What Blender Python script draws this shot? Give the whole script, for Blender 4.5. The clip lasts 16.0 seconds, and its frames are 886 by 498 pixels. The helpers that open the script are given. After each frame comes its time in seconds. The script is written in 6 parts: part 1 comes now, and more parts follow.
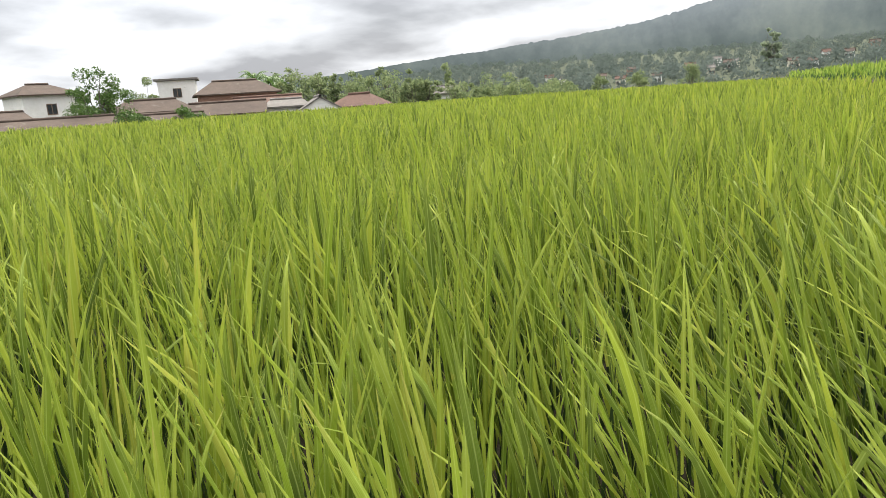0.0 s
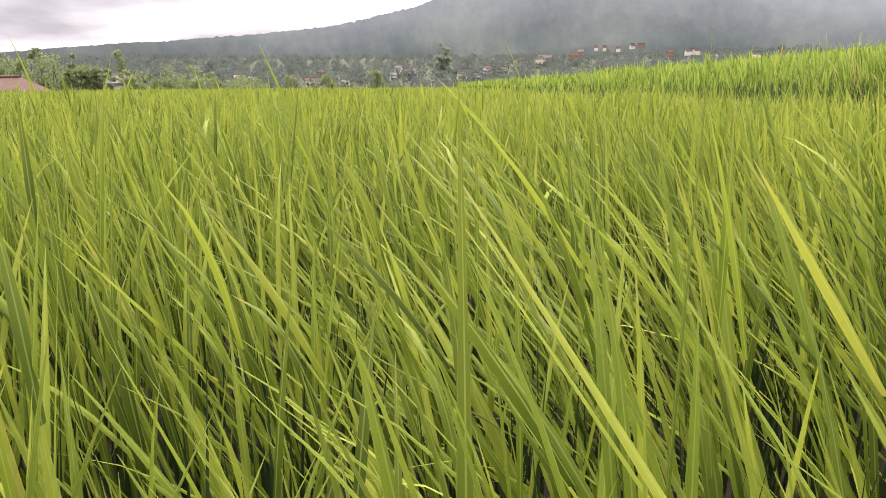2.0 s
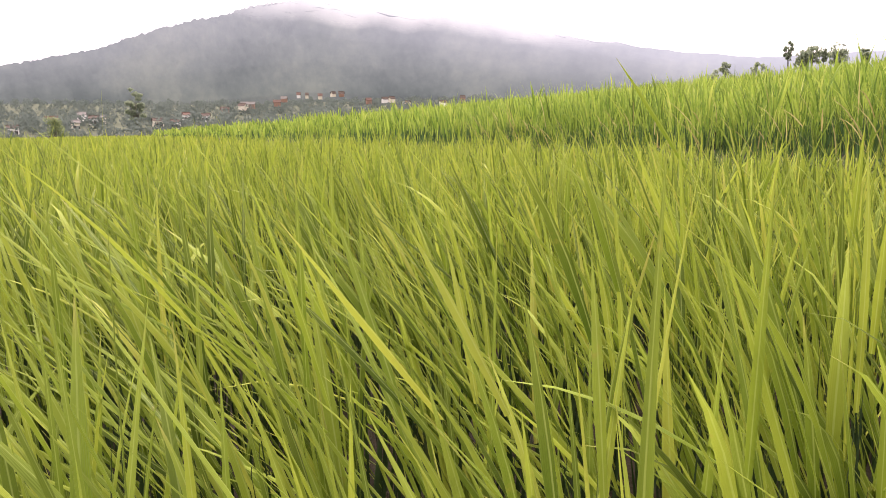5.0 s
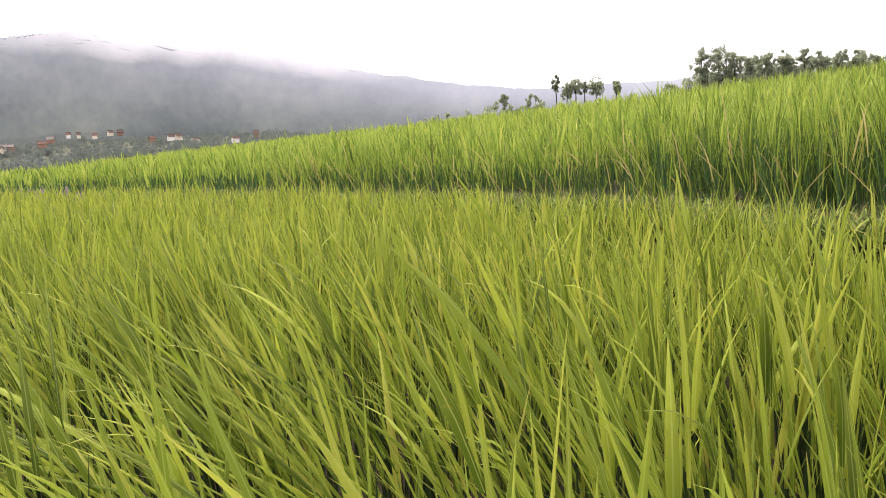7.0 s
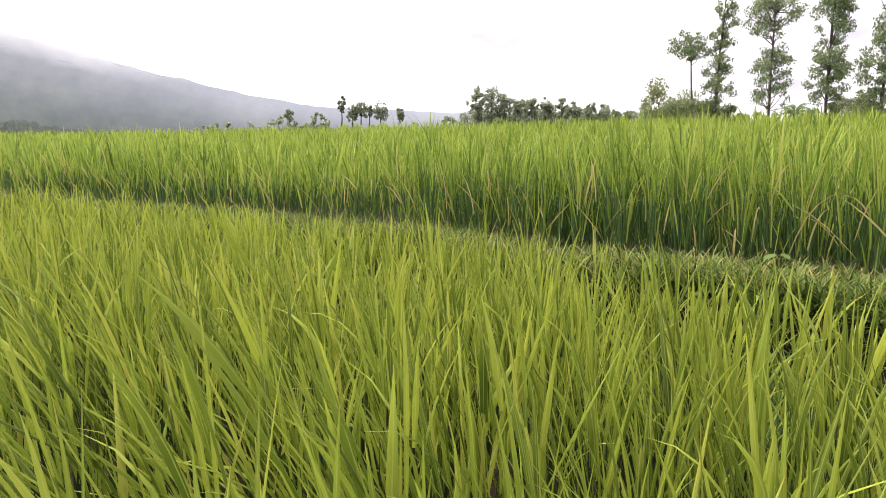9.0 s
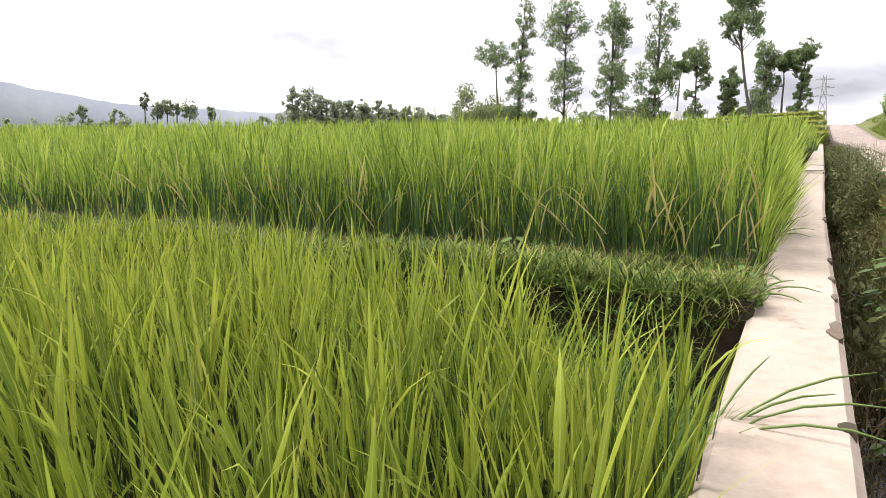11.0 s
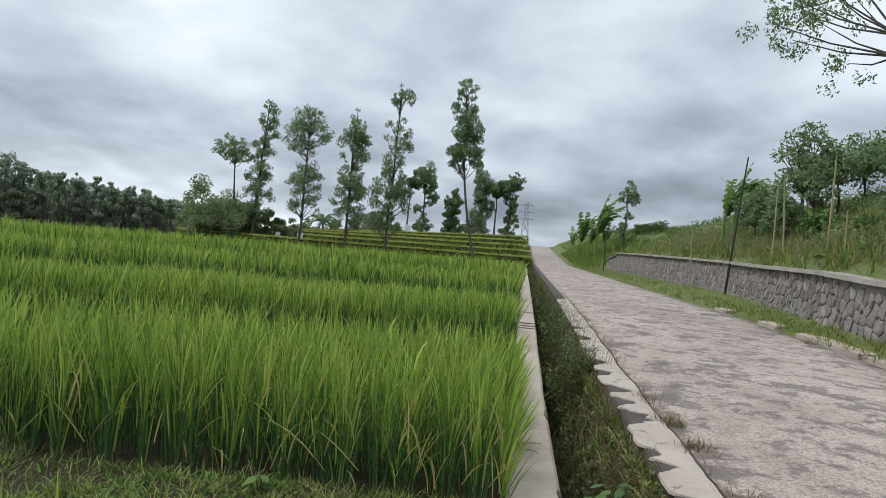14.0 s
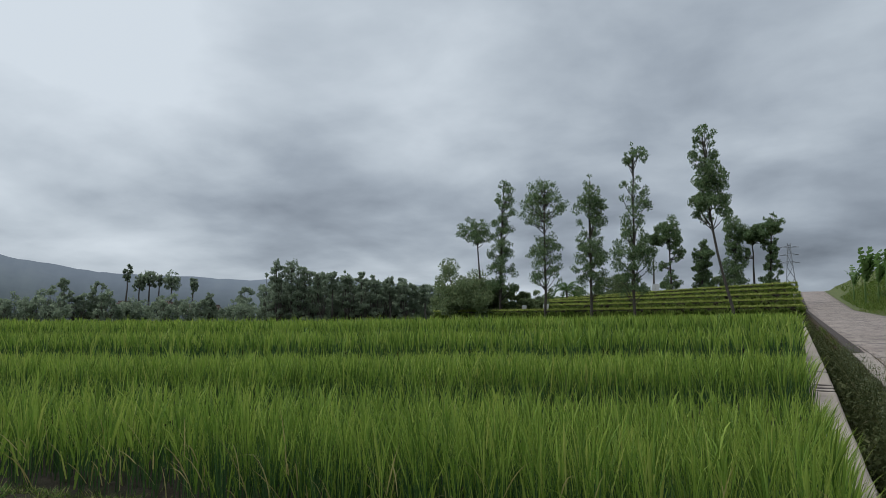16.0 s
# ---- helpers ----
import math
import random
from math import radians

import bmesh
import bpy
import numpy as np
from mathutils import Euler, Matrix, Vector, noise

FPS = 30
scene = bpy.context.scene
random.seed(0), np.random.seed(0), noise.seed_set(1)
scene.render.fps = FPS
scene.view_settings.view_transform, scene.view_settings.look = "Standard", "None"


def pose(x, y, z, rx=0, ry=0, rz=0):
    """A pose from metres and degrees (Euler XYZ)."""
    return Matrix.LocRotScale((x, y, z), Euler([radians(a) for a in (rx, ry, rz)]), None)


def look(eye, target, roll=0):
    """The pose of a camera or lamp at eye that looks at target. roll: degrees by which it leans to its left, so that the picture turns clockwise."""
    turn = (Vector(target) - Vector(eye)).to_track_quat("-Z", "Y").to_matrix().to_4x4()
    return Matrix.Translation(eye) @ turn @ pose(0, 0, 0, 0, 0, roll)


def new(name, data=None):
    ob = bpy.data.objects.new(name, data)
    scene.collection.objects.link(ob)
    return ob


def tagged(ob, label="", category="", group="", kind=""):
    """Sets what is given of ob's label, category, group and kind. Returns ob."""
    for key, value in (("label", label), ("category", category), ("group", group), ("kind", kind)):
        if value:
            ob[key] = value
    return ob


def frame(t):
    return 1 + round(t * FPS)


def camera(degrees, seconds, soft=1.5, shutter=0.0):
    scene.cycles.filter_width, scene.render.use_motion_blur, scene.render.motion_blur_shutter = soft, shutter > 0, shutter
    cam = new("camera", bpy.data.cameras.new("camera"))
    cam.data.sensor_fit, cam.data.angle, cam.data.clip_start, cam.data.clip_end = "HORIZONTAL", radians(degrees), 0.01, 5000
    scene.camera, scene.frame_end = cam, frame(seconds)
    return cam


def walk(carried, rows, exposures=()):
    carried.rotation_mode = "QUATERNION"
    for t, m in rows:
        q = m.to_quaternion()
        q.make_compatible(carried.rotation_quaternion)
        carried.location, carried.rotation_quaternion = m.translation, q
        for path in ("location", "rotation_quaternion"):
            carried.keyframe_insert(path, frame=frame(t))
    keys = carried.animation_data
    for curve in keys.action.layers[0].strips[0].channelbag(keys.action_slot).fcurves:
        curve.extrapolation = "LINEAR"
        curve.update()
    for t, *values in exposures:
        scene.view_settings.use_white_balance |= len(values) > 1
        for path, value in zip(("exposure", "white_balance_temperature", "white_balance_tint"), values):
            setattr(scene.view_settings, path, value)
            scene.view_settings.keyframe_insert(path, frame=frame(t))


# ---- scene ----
# camera: seconds, x, y, z, yaw, pitch, roll
ROWS = [
    (0.0, -0.565, -0.270, 0.640, 127.61, -12.68, 3.71),
    (0.5, -0.555, -0.258, 0.610, 126.37, -14.12, 1.20),
    (1.0, -0.543, -0.235, 0.580, 119.16, -14.00, -0.67),
    (1.5, -0.556, -0.190, 0.555, 109.78, -13.26, 0.61),
    (2.0, -0.545, -0.130, 0.530, 102.41, -13.57, 0.40),
    (2.5, -0.549, -0.050, 0.525, 97.61, -13.50, -0.37),
    (3.0, -0.551, -0.005, 0.520, 93.64, -12.92, 0.04),
    (3.5, -0.550, 0.008, 0.525, 89.58, -12.53, -0.22),
    (4.0, -0.549, 0.015, 0.530, 85.15, -11.28, 0.54),
    (6.5, -0.562, -0.010, 0.620, 67.06, -8.91, 2.00),
    (7.0, -0.577, -0.038, 0.660, 61.43, -8.06, 3.22),
    (7.5, -0.534, -0.009, 0.670, 56.42, -7.99, 2.00),
    (8.0, -0.528, -0.006, 0.680, 52.13, -8.19, 1.50),
    (8.5, -0.540, -0.019, 0.690, 47.30, -7.58, 0.06),
    (11.0, -0.137, -0.051, 0.659, 28.31, -6.26, -1.21),
    (11.5, -0.192, -0.113, 0.831, 22.31, -7.15, 0.11),
    (12.0, -0.246, -0.032, 0.982, 18.80, -5.97, -0.25),
    (12.5, -0.291, -0.009, 1.091, 16.92, -4.91, 0.13),
    (13.0, -0.328, -0.011, 1.166, 14.74, -3.89, -0.35),
    (13.5, -0.326, 0.038, 1.244, 9.64, -1.04, -3.95),
    (14.0, -0.350, 0.064, 1.321, 5.85, 3.02, -5.28),
    (14.5, -0.374, 0.007, 1.375, 6.47, 5.17, -3.87),
    (15.0, -0.432, -0.103, 1.411, 12.86, 6.52, -2.41),
    (15.5, -0.460, -0.175, 1.425, 19.48, 7.51, -0.91),
    (16.0, -0.515, -0.040, 1.394, 26.64, 7.72, -0.62),
]
cam = camera(66.7, 16.0, soft=0.5)
walk(cam, [(t, pose(x, y, z, 90 + p, r, w)) for t, x, y, z, w, p, r in ROWS],
     exposures=[(0, 1.15, 6800, 10), (1, 1.25, 6900, 15), (2, 1.33, 7050, 24), (4, 1.35, 7250, 31), (8.5, 1.15, 7000, 23), (11, 1.05, 6800, 17), (12.5, 0.95, 6250, 8), (13.5, 0.33, 6050, 6), (14, 0.0, 6000, 7), (14.5, -0.15, 6000, 7), (16, -0.66, 5900, 6)])

# ---------------------------------------------------------------- world and sun
W = bpy.data.worlds.new("overcast_sky")
scene.world = W
W.use_nodes = True
nt = W.node_tree
nt.nodes.clear()


def node(tree, kind, **values):
    n = tree.nodes.new(kind)
    for key, value in values.items():
        if key in n.inputs:
            n.inputs[key].default_value = value
    return n


def ramp(tree, fac, stops):
    n = tree.nodes.new("ShaderNodeValToRGB")
    el = n.color_ramp.elements
    while len(el) < len(stops):
        el.new(0.5)
    for e, (p, c) in zip(el, stops):
        e.position, e.color = p, (*c, 1) if len(c) == 3 else c
    tree.links.new(fac, n.inputs[0])
    return n.outputs[0]


def math_node(tree, op, a, b=None, clamp=False):
    n = tree.nodes.new("ShaderNodeMath")
    n.operation, n.use_clamp = op, clamp
    for i, v in enumerate((a, b)):
        if v is None:
            continue
        if isinstance(v, (int, float)):
            n.inputs[i].default_value = v
        else:
            tree.links.new(v, n.inputs[i])
    return n.outputs[0]


def mix_rgb(tree, fac, a, b, how="MIX"):
    n = tree.nodes.new("ShaderNodeMix")
    n.data_type, n.blend_type = "RGBA", how
    for i, v in ((0, fac), (6, a), (7, b)):
        if isinstance(v, (int, float)):
            n.inputs[i].default_value = v
        elif isinstance(v, tuple):
            n.inputs[i].default_value = (*v, 1)
        else:
            tree.links.new(v, n.inputs[i])
    return n.outputs[2]


def noise_tex(tree, vec, scale, detail=4, rough=0.55, dist=0.0):
    n = node(tree, "ShaderNodeTexNoise", Scale=scale, Detail=detail, Roughness=rough, Distortion=dist)
    if vec is not None:
        tree.links.new(vec, n.inputs["Vector"])
    return n.outputs["Fac"]


SUN_EL, SUN_AZ = radians(58), radians(105)   # azimuth to the left of +y
sky = nt.nodes.new("ShaderNodeTexSky")
sky.sky_type, sky.sun_disc = "NISHITA", False
sky.sun_elevation, sky.sun_rotation = SUN_EL, -SUN_AZ
sky.dust_density = 4.0
tc = nt.nodes.new("ShaderNodeTexCoord")
sep = nt.nodes.new("ShaderNodeSeparateXYZ")
nt.links.new(tc.outputs["Generated"], sep.inputs[0])
up = math_node(nt, "ADD", math_node(nt, "MAXIMUM", sep.outputs[2], 0.0), 0.22)
flat = nt.nodes.new("ShaderNodeCombineXYZ")
nt.links.new(math_node(nt, "DIVIDE", sep.outputs[0], up), flat.inputs[0])
nt.links.new(math_node(nt, "DIVIDE", sep.outputs[1], up), flat.inputs[1])
big = noise_tex(nt, flat.outputs[0], 0.75, 4, 0.45, 0.1)
small = noise_tex(nt, flat.outputs[0], 1.9, 7, 0.5, 0.15)


def towards(x, y, z, power):
    """How near a direction of the sky lies to (x, y, z): 1 there, falling off with the power."""
    n = nt.nodes.new("ShaderNodeVectorMath")
    n.operation = "DOT_PRODUCT"
    n.inputs[1].default_value = Vector((x, y, z)).normalized()
    nt.links.new(tc.outputs["Generated"], n.inputs[0])
    return math_node(nt, "POWER", math_node(nt, "MAXIMUM", n.outputs["Value"], 0.0), power)


mixed = math_node(nt, "ADD", math_node(nt, "MULTIPLY", big, 0.95), math_node(nt, "MULTIPLY", small, 0.62))
mixed = math_node(nt, "ADD", mixed, -0.222)
# higher cloud is thinner, the veiled sun stands in the west, rain hangs over the road and grey cloud over the village
for way, power, amount in (((0, 0, 1), 1.0, 0.27), ((-0.90, 0.42, 0.12), 4.0, 0.05), ((0.10, 0.96, 0.20), 14.0, -0.13), ((-0.74, -0.66, 0.10), 4.0, -0.20)):
    mixed = math_node(nt, "ADD", mixed, math_node(nt, "MULTIPLY", towards(*way, power), amount))
cloud = ramp(nt, mixed, [(0.26, (0.22, 0.235, 0.265)), (0.42, (0.42, 0.445, 0.49)), (0.54, (0.62, 0.65, 0.695)), (0.66, (0.86, 0.885, 0.915)), (0.83, (1.18, 1.19, 1.20))])
blue = nt.nodes.new("ShaderNodeVectorMath")
blue.operation = "SCALE"
nt.links.new(sky.outputs[0], blue.inputs[0])
blue.inputs["Scale"].default_value = 0.1
bg = nt.nodes.new("ShaderNodeBackground")
nt.links.new(mix_rgb(nt, 0.9, blue.outputs[0], cloud), bg.inputs[0])
out = nt.nodes.new("ShaderNodeOutputWorld")
nt.links.new(bg.outputs[0], out.inputs[0])

sun = new("sun", bpy.data.lights.new("sun", "SUN"))
sun.data.energy, sun.data.angle, sun.data.color = 3.2, radians(25), (1, 0.96, 0.9)
sun.matrix_world = look((0, 0, 0), (math.sin(SUN_AZ) * math.cos(SUN_EL), -math.cos(SUN_AZ) * math.cos(SUN_EL), -math.sin(SUN_EL)))

# ---------------------------------------------------------------- materials


def material(name):
    m = bpy.data.materials.new(name)
    m.use_nodes = True
    t = m.node_tree
    b = t.nodes["Principled BSDF"]
    return m, t, b


def surface(name, stops, scale, rough=0.8, bump=0.3, fine=6.0, second=None, spec=0.3):
    """A solid matte surface: noise at two scales through a ramp of colours, with relief."""
    m, t, b = material(name)
    geo = t.nodes.new("ShaderNodeTexCoord").outputs["Object"]
    a = noise_tex(t, geo, scale, 6, 0.6)
    f = noise_tex(t, geo, scale * fine, 5, 0.65)
    col = ramp(t, math_node(t, "ADD", math_node(t, "MULTIPLY", a, 0.6), math_node(t, "MULTIPLY", f, 0.4)), stops)
    if second:
        spots = noise_tex(t, geo, second[0], 5, 0.6, 0.6)
        mask = ramp(t, spots, [(second[1], (0, 0, 0)), (second[1] + 0.06, (1, 1, 1))])
        col = mix_rgb(t, mask, col, second[2])
    t.links.new(col, b.inputs["Base Color"])
    b.inputs["Roughness"].default_value = rough
    b.inputs["Specular IOR Level"].default_value = spec
    bp = node(t, "ShaderNodeBump", Strength=bump, Distance=0.02)
    t.links.new(f, bp.inputs["Height"])
    t.links.new(bp.outputs[0], b.inputs["Normal"])
    return m


def leaf_material(name, stops, through_it=0.4, gloss=0.35, rough=0.5, blotch=0.0, patch=0.35, vein=False):
    """Leaves: each island takes its own colour; light passes through. vein: a pale midrib, fine ribs and yellowed tips along a blade."""
    m, t, b = material(name)
    rnd = t.nodes.new("ShaderNodeNewGeometry").outputs["Random Per Island"]
    pos = t.nodes.new("ShaderNodeTexCoord").outputs["Object"]
    wide = noise_tex(t, pos, patch, 3)
    key = math_node(t, "ADD", math_node(t, "MULTIPLY", rnd, 0.75), math_node(t, "MULTIPLY", wide, 0.3), True)
    col = ramp(t, key, stops)
    if blotch:
        spots = noise_tex(t, pos, 28.0, 4, 0.7)
        mask = ramp(t, spots, [(0.64, (0, 0, 0)), (0.74, (blotch, blotch, blotch))])
        col = mix_rgb(t, mask, col, (0.30, 0.22, 0.05))
    if vein:
        across, along = t.nodes.new("ShaderNodeAttribute"), t.nodes.new("ShaderNodeAttribute")
        across.attribute_name, along.attribute_name = "across", "along"
        mid = math_node(t, "ABSOLUTE", math_node(t, "SUBTRACT", across.outputs["Fac"], 0.5))
        rib = ramp(t, mid, [(0.0, (0.4, 0.4, 0.4)), (0.05, (0.3, 0.3, 0.3)), (0.09, (0, 0, 0)), (0.46, (0, 0, 0)), (0.5, (0.25, 0.25, 0.25))])
        col = mix_rgb(t, rib, col, (0.42, 0.50, 0.16))
        # blade colour is lightened towards the tip, in place of canopy-top light
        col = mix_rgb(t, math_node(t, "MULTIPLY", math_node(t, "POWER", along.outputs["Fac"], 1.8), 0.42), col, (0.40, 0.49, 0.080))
        # some tips are yellowed, a few are dry and brown
        reach = math_node(t, "ADD", along.outputs["Fac"], math_node(t, "MULTIPLY", math_node(t, "FRACT", math_node(t, "MULTIPLY", rnd, 37.0)), 0.42))
        reach = math_node(t, "ADD", reach, math_node(t, "MULTIPLY", noise_tex(t, pos, 60.0, 3), 0.12))
        col = mix_rgb(t, math_node(t, "MULTIPLY", math_node(t, "SUBTRACT", reach, 1.30), 4.0, True), col, (0.40, 0.35, 0.10))
        waves = math_node(t, "SINE", math_node(t, "MULTIPLY", across.outputs["Fac"], 56.0))
        bp = node(t, "ShaderNodeBump", Strength=0.35, Distance=0.0006)
        t.links.new(math_node(t, "ADD", waves, math_node(t, "MULTIPLY", noise_tex(t, pos, 90.0, 3), 2.0)), bp.inputs["Height"])
        t.links.new(bp.outputs[0], b.inputs["Normal"])
    t.links.new(col, b.inputs["Base Color"])
    b.inputs["Roughness"].default_value = rough
    b.inputs["Specular IOR Level"].default_value = gloss
    tr = t.nodes.new("ShaderNodeBsdfTranslucent")
    t.links.new(col, tr.inputs["Color"])
    mx = t.nodes.new("ShaderNodeMixShader")
    mx.inputs[0].default_value = through_it
    t.links.new(b.outputs[0], mx.inputs[1])
    t.links.new(tr.outputs[0], mx.inputs[2])
    t.links.new(mx.outputs[0], t.nodes["Material Output"].inputs["Surface"])
    return m


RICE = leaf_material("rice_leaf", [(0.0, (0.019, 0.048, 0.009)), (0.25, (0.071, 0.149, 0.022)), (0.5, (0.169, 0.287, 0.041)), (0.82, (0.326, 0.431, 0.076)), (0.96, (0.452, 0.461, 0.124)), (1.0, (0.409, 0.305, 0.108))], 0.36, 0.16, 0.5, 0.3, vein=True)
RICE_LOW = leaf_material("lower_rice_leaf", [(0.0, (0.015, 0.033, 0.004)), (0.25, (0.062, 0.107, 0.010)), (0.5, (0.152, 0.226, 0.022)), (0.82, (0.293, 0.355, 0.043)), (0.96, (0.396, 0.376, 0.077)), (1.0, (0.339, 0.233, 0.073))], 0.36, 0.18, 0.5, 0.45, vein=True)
# sheath colours are darkened to stand in for shade between the hills
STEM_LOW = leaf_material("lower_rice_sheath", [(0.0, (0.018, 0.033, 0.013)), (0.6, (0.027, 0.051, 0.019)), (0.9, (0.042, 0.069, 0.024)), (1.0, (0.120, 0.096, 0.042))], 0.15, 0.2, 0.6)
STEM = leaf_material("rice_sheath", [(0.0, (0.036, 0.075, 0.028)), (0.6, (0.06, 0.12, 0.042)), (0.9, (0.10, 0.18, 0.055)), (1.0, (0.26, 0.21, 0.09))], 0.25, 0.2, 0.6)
DRY = leaf_material("dry_weed", [(0.0, (0.073, 0.054, 0.029)), (0.5, (0.126, 0.098, 0.049)), (0.85, (0.195, 0.161, 0.083)), (1.0, (0.312, 0.264, 0.146))], 0.2, 0.15, 0.7)
BANANA = leaf_material("banana_leaf", [(0.0, (0.10, 0.17, 0.05)), (0.6, (0.16, 0.25, 0.075)), (1.0, (0.25, 0.33, 0.12))], 0.45, 0.4, 0.4)
WEED = leaf_material("weed_leaf", [(0.0, (0.040, 0.050, 0.020)), (0.5, (0.075, 0.092, 0.034)), (0.85, (0.120, 0.128, 0.055)), (1.0, (0.190, 0.160, 0.085))], 0.3, 0.12, 0.6, patch=3.0)
LILAC = leaf_material("lilac_fleck", [(0.0, (0.22, 0.22, 0.30)), (0.6, (0.36, 0.35, 0.46)), (1.0, (0.52, 0.51, 0.58))], 0.3, 0.1, 0.7)
SEDGE = leaf_material("pale_weed", [(0.0, (0.10, 0.125, 0.07)), (0.6, (0.165, 0.19, 0.105)), (1.0, (0.25, 0.24, 0.15))], 0.3, 0.2, 0.6)
TURF = leaf_material("bund_turf", [(0.0, (0.021, 0.041, 0.010)), (0.35, (0.060, 0.103, 0.022)), (0.65, (0.132, 0.184, 0.041)), (0.88, (0.241, 0.247, 0.081)), (1.0, (0.414, 0.345, 0.161))], 0.25, 0.08, 0.6, patch=5.0)
BUSH = leaf_material("bush_leaf", [(0.0, (0.102, 0.145, 0.070)), (0.6, (0.189, 0.239, 0.113)), (1.0, (0.290, 0.334, 0.167))], 0.55, 0.15, 0.6)
EUCA = leaf_material("eucalyptus_leaf", [(0.0, (0.081, 0.135, 0.062)), (0.5, (0.155, 0.223, 0.103)), (1.0, (0.270, 0.338, 0.162))], 0.5, 0.2, 0.5)
BROAD = leaf_material("broad_leaf", [(0.0, (0.04, 0.085, 0.02)), (0.6, (0.075, 0.14, 0.03)), (1.0, (0.12, 0.19, 0.045))], 0.35, 0.35, 0.45)
# pale greyish leaf colour, raised to stand in for haze before the wood
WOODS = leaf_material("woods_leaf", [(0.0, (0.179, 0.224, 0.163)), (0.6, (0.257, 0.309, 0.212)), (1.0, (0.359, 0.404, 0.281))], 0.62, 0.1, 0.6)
LUSH = leaf_material("lush_grass", [(0.0, (0.070, 0.118, 0.021)), (0.5, (0.133, 0.196, 0.035)), (0.85, (0.196, 0.244, 0.056)), (1.0, (0.279, 0.251, 0.111))], 0.4, 0.2, 0.6)
# lightened colour that stands in for light on the steps' top edges
LIPS = leaf_material("lip_grass", [(0.0, (0.24, 0.31, 0.06)), (0.5, (0.37, 0.42, 0.10)), (1.0, (0.48, 0.49, 0.17))], 0.35, 0.1, 0.6)
# darker copy of the grass, with the shade put into its colour
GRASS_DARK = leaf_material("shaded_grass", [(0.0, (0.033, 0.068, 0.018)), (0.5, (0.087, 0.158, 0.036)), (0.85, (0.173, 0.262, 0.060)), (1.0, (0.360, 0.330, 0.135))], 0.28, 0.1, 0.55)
STRAW_DULL = leaf_material("seeding_grass", [(0.0, (0.13, 0.135, 0.05)), (0.5, (0.20, 0.19, 0.075)), (1.0, (0.28, 0.25, 0.11))], 0.3, 0.2, 0.6)
STRAW = leaf_material("straw_leaf", [(0.0, (0.26, 0.22, 0.08)), (0.5, (0.40, 0.35, 0.14)), (1.0, (0.52, 0.46, 0.22))], 0.3, 0.2, 0.6)
SOIL = surface("wet_soil", [(0.3, (0.012, 0.010, 0.006)), (0.55, (0.026, 0.020, 0.012)), (0.8, (0.05, 0.037, 0.023))], 2.5, 0.75, 0.8, 6, None, 0.15)
LAND = surface("land", [(0.3, (0.022, 0.031, 0.014)), (0.55, (0.036, 0.048, 0.021)), (0.8, (0.065, 0.065, 0.036))], 0.05, 0.95, 0.4, 20)
BANK = surface("bank_soil", [(0.3, (0.055, 0.072, 0.022)), (0.55, (0.095, 0.112, 0.035)), (0.8, (0.17, 0.155, 0.065))], 1.2, 0.95, 0.6)
STRIP = surface("strip_mortar", [(0.3, (0.202, 0.170, 0.147)), (0.5, (0.299, 0.258, 0.225)), (0.8, (0.386, 0.336, 0.299))], 2.2, 0.85, 0.35, 14, (5.0, 0.63, (0.156, 0.129, 0.110)))
MORTAR = surface("pale_mortar", [(0.3, (0.221, 0.184, 0.152)), (0.5, (0.317, 0.271, 0.230)), (0.8, (0.386, 0.340, 0.294))], 1.6, 0.85, 0.3, 14, (4.0, 0.66, (0.230, 0.193, 0.156)))
# stained, and darkened overall to stand in for the beam's shadowy side
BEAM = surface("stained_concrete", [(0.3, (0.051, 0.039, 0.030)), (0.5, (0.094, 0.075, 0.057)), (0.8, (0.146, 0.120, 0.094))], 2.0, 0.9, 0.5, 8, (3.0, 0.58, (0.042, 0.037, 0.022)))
DITCH = surface("ditch_mud", [(0.3, (0.03, 0.022, 0.014)), (0.55, (0.06, 0.044, 0.027)), (0.8, (0.11, 0.08, 0.048))], 3.0, 0.9, 0.9, 6, None, 0.15)
BARK = surface("grey_bark", [(0.3, (0.045, 0.040, 0.034)), (0.55, (0.095, 0.083, 0.070)), (0.8, (0.18, 0.16, 0.135))], 1.5, 0.9, 0.6)


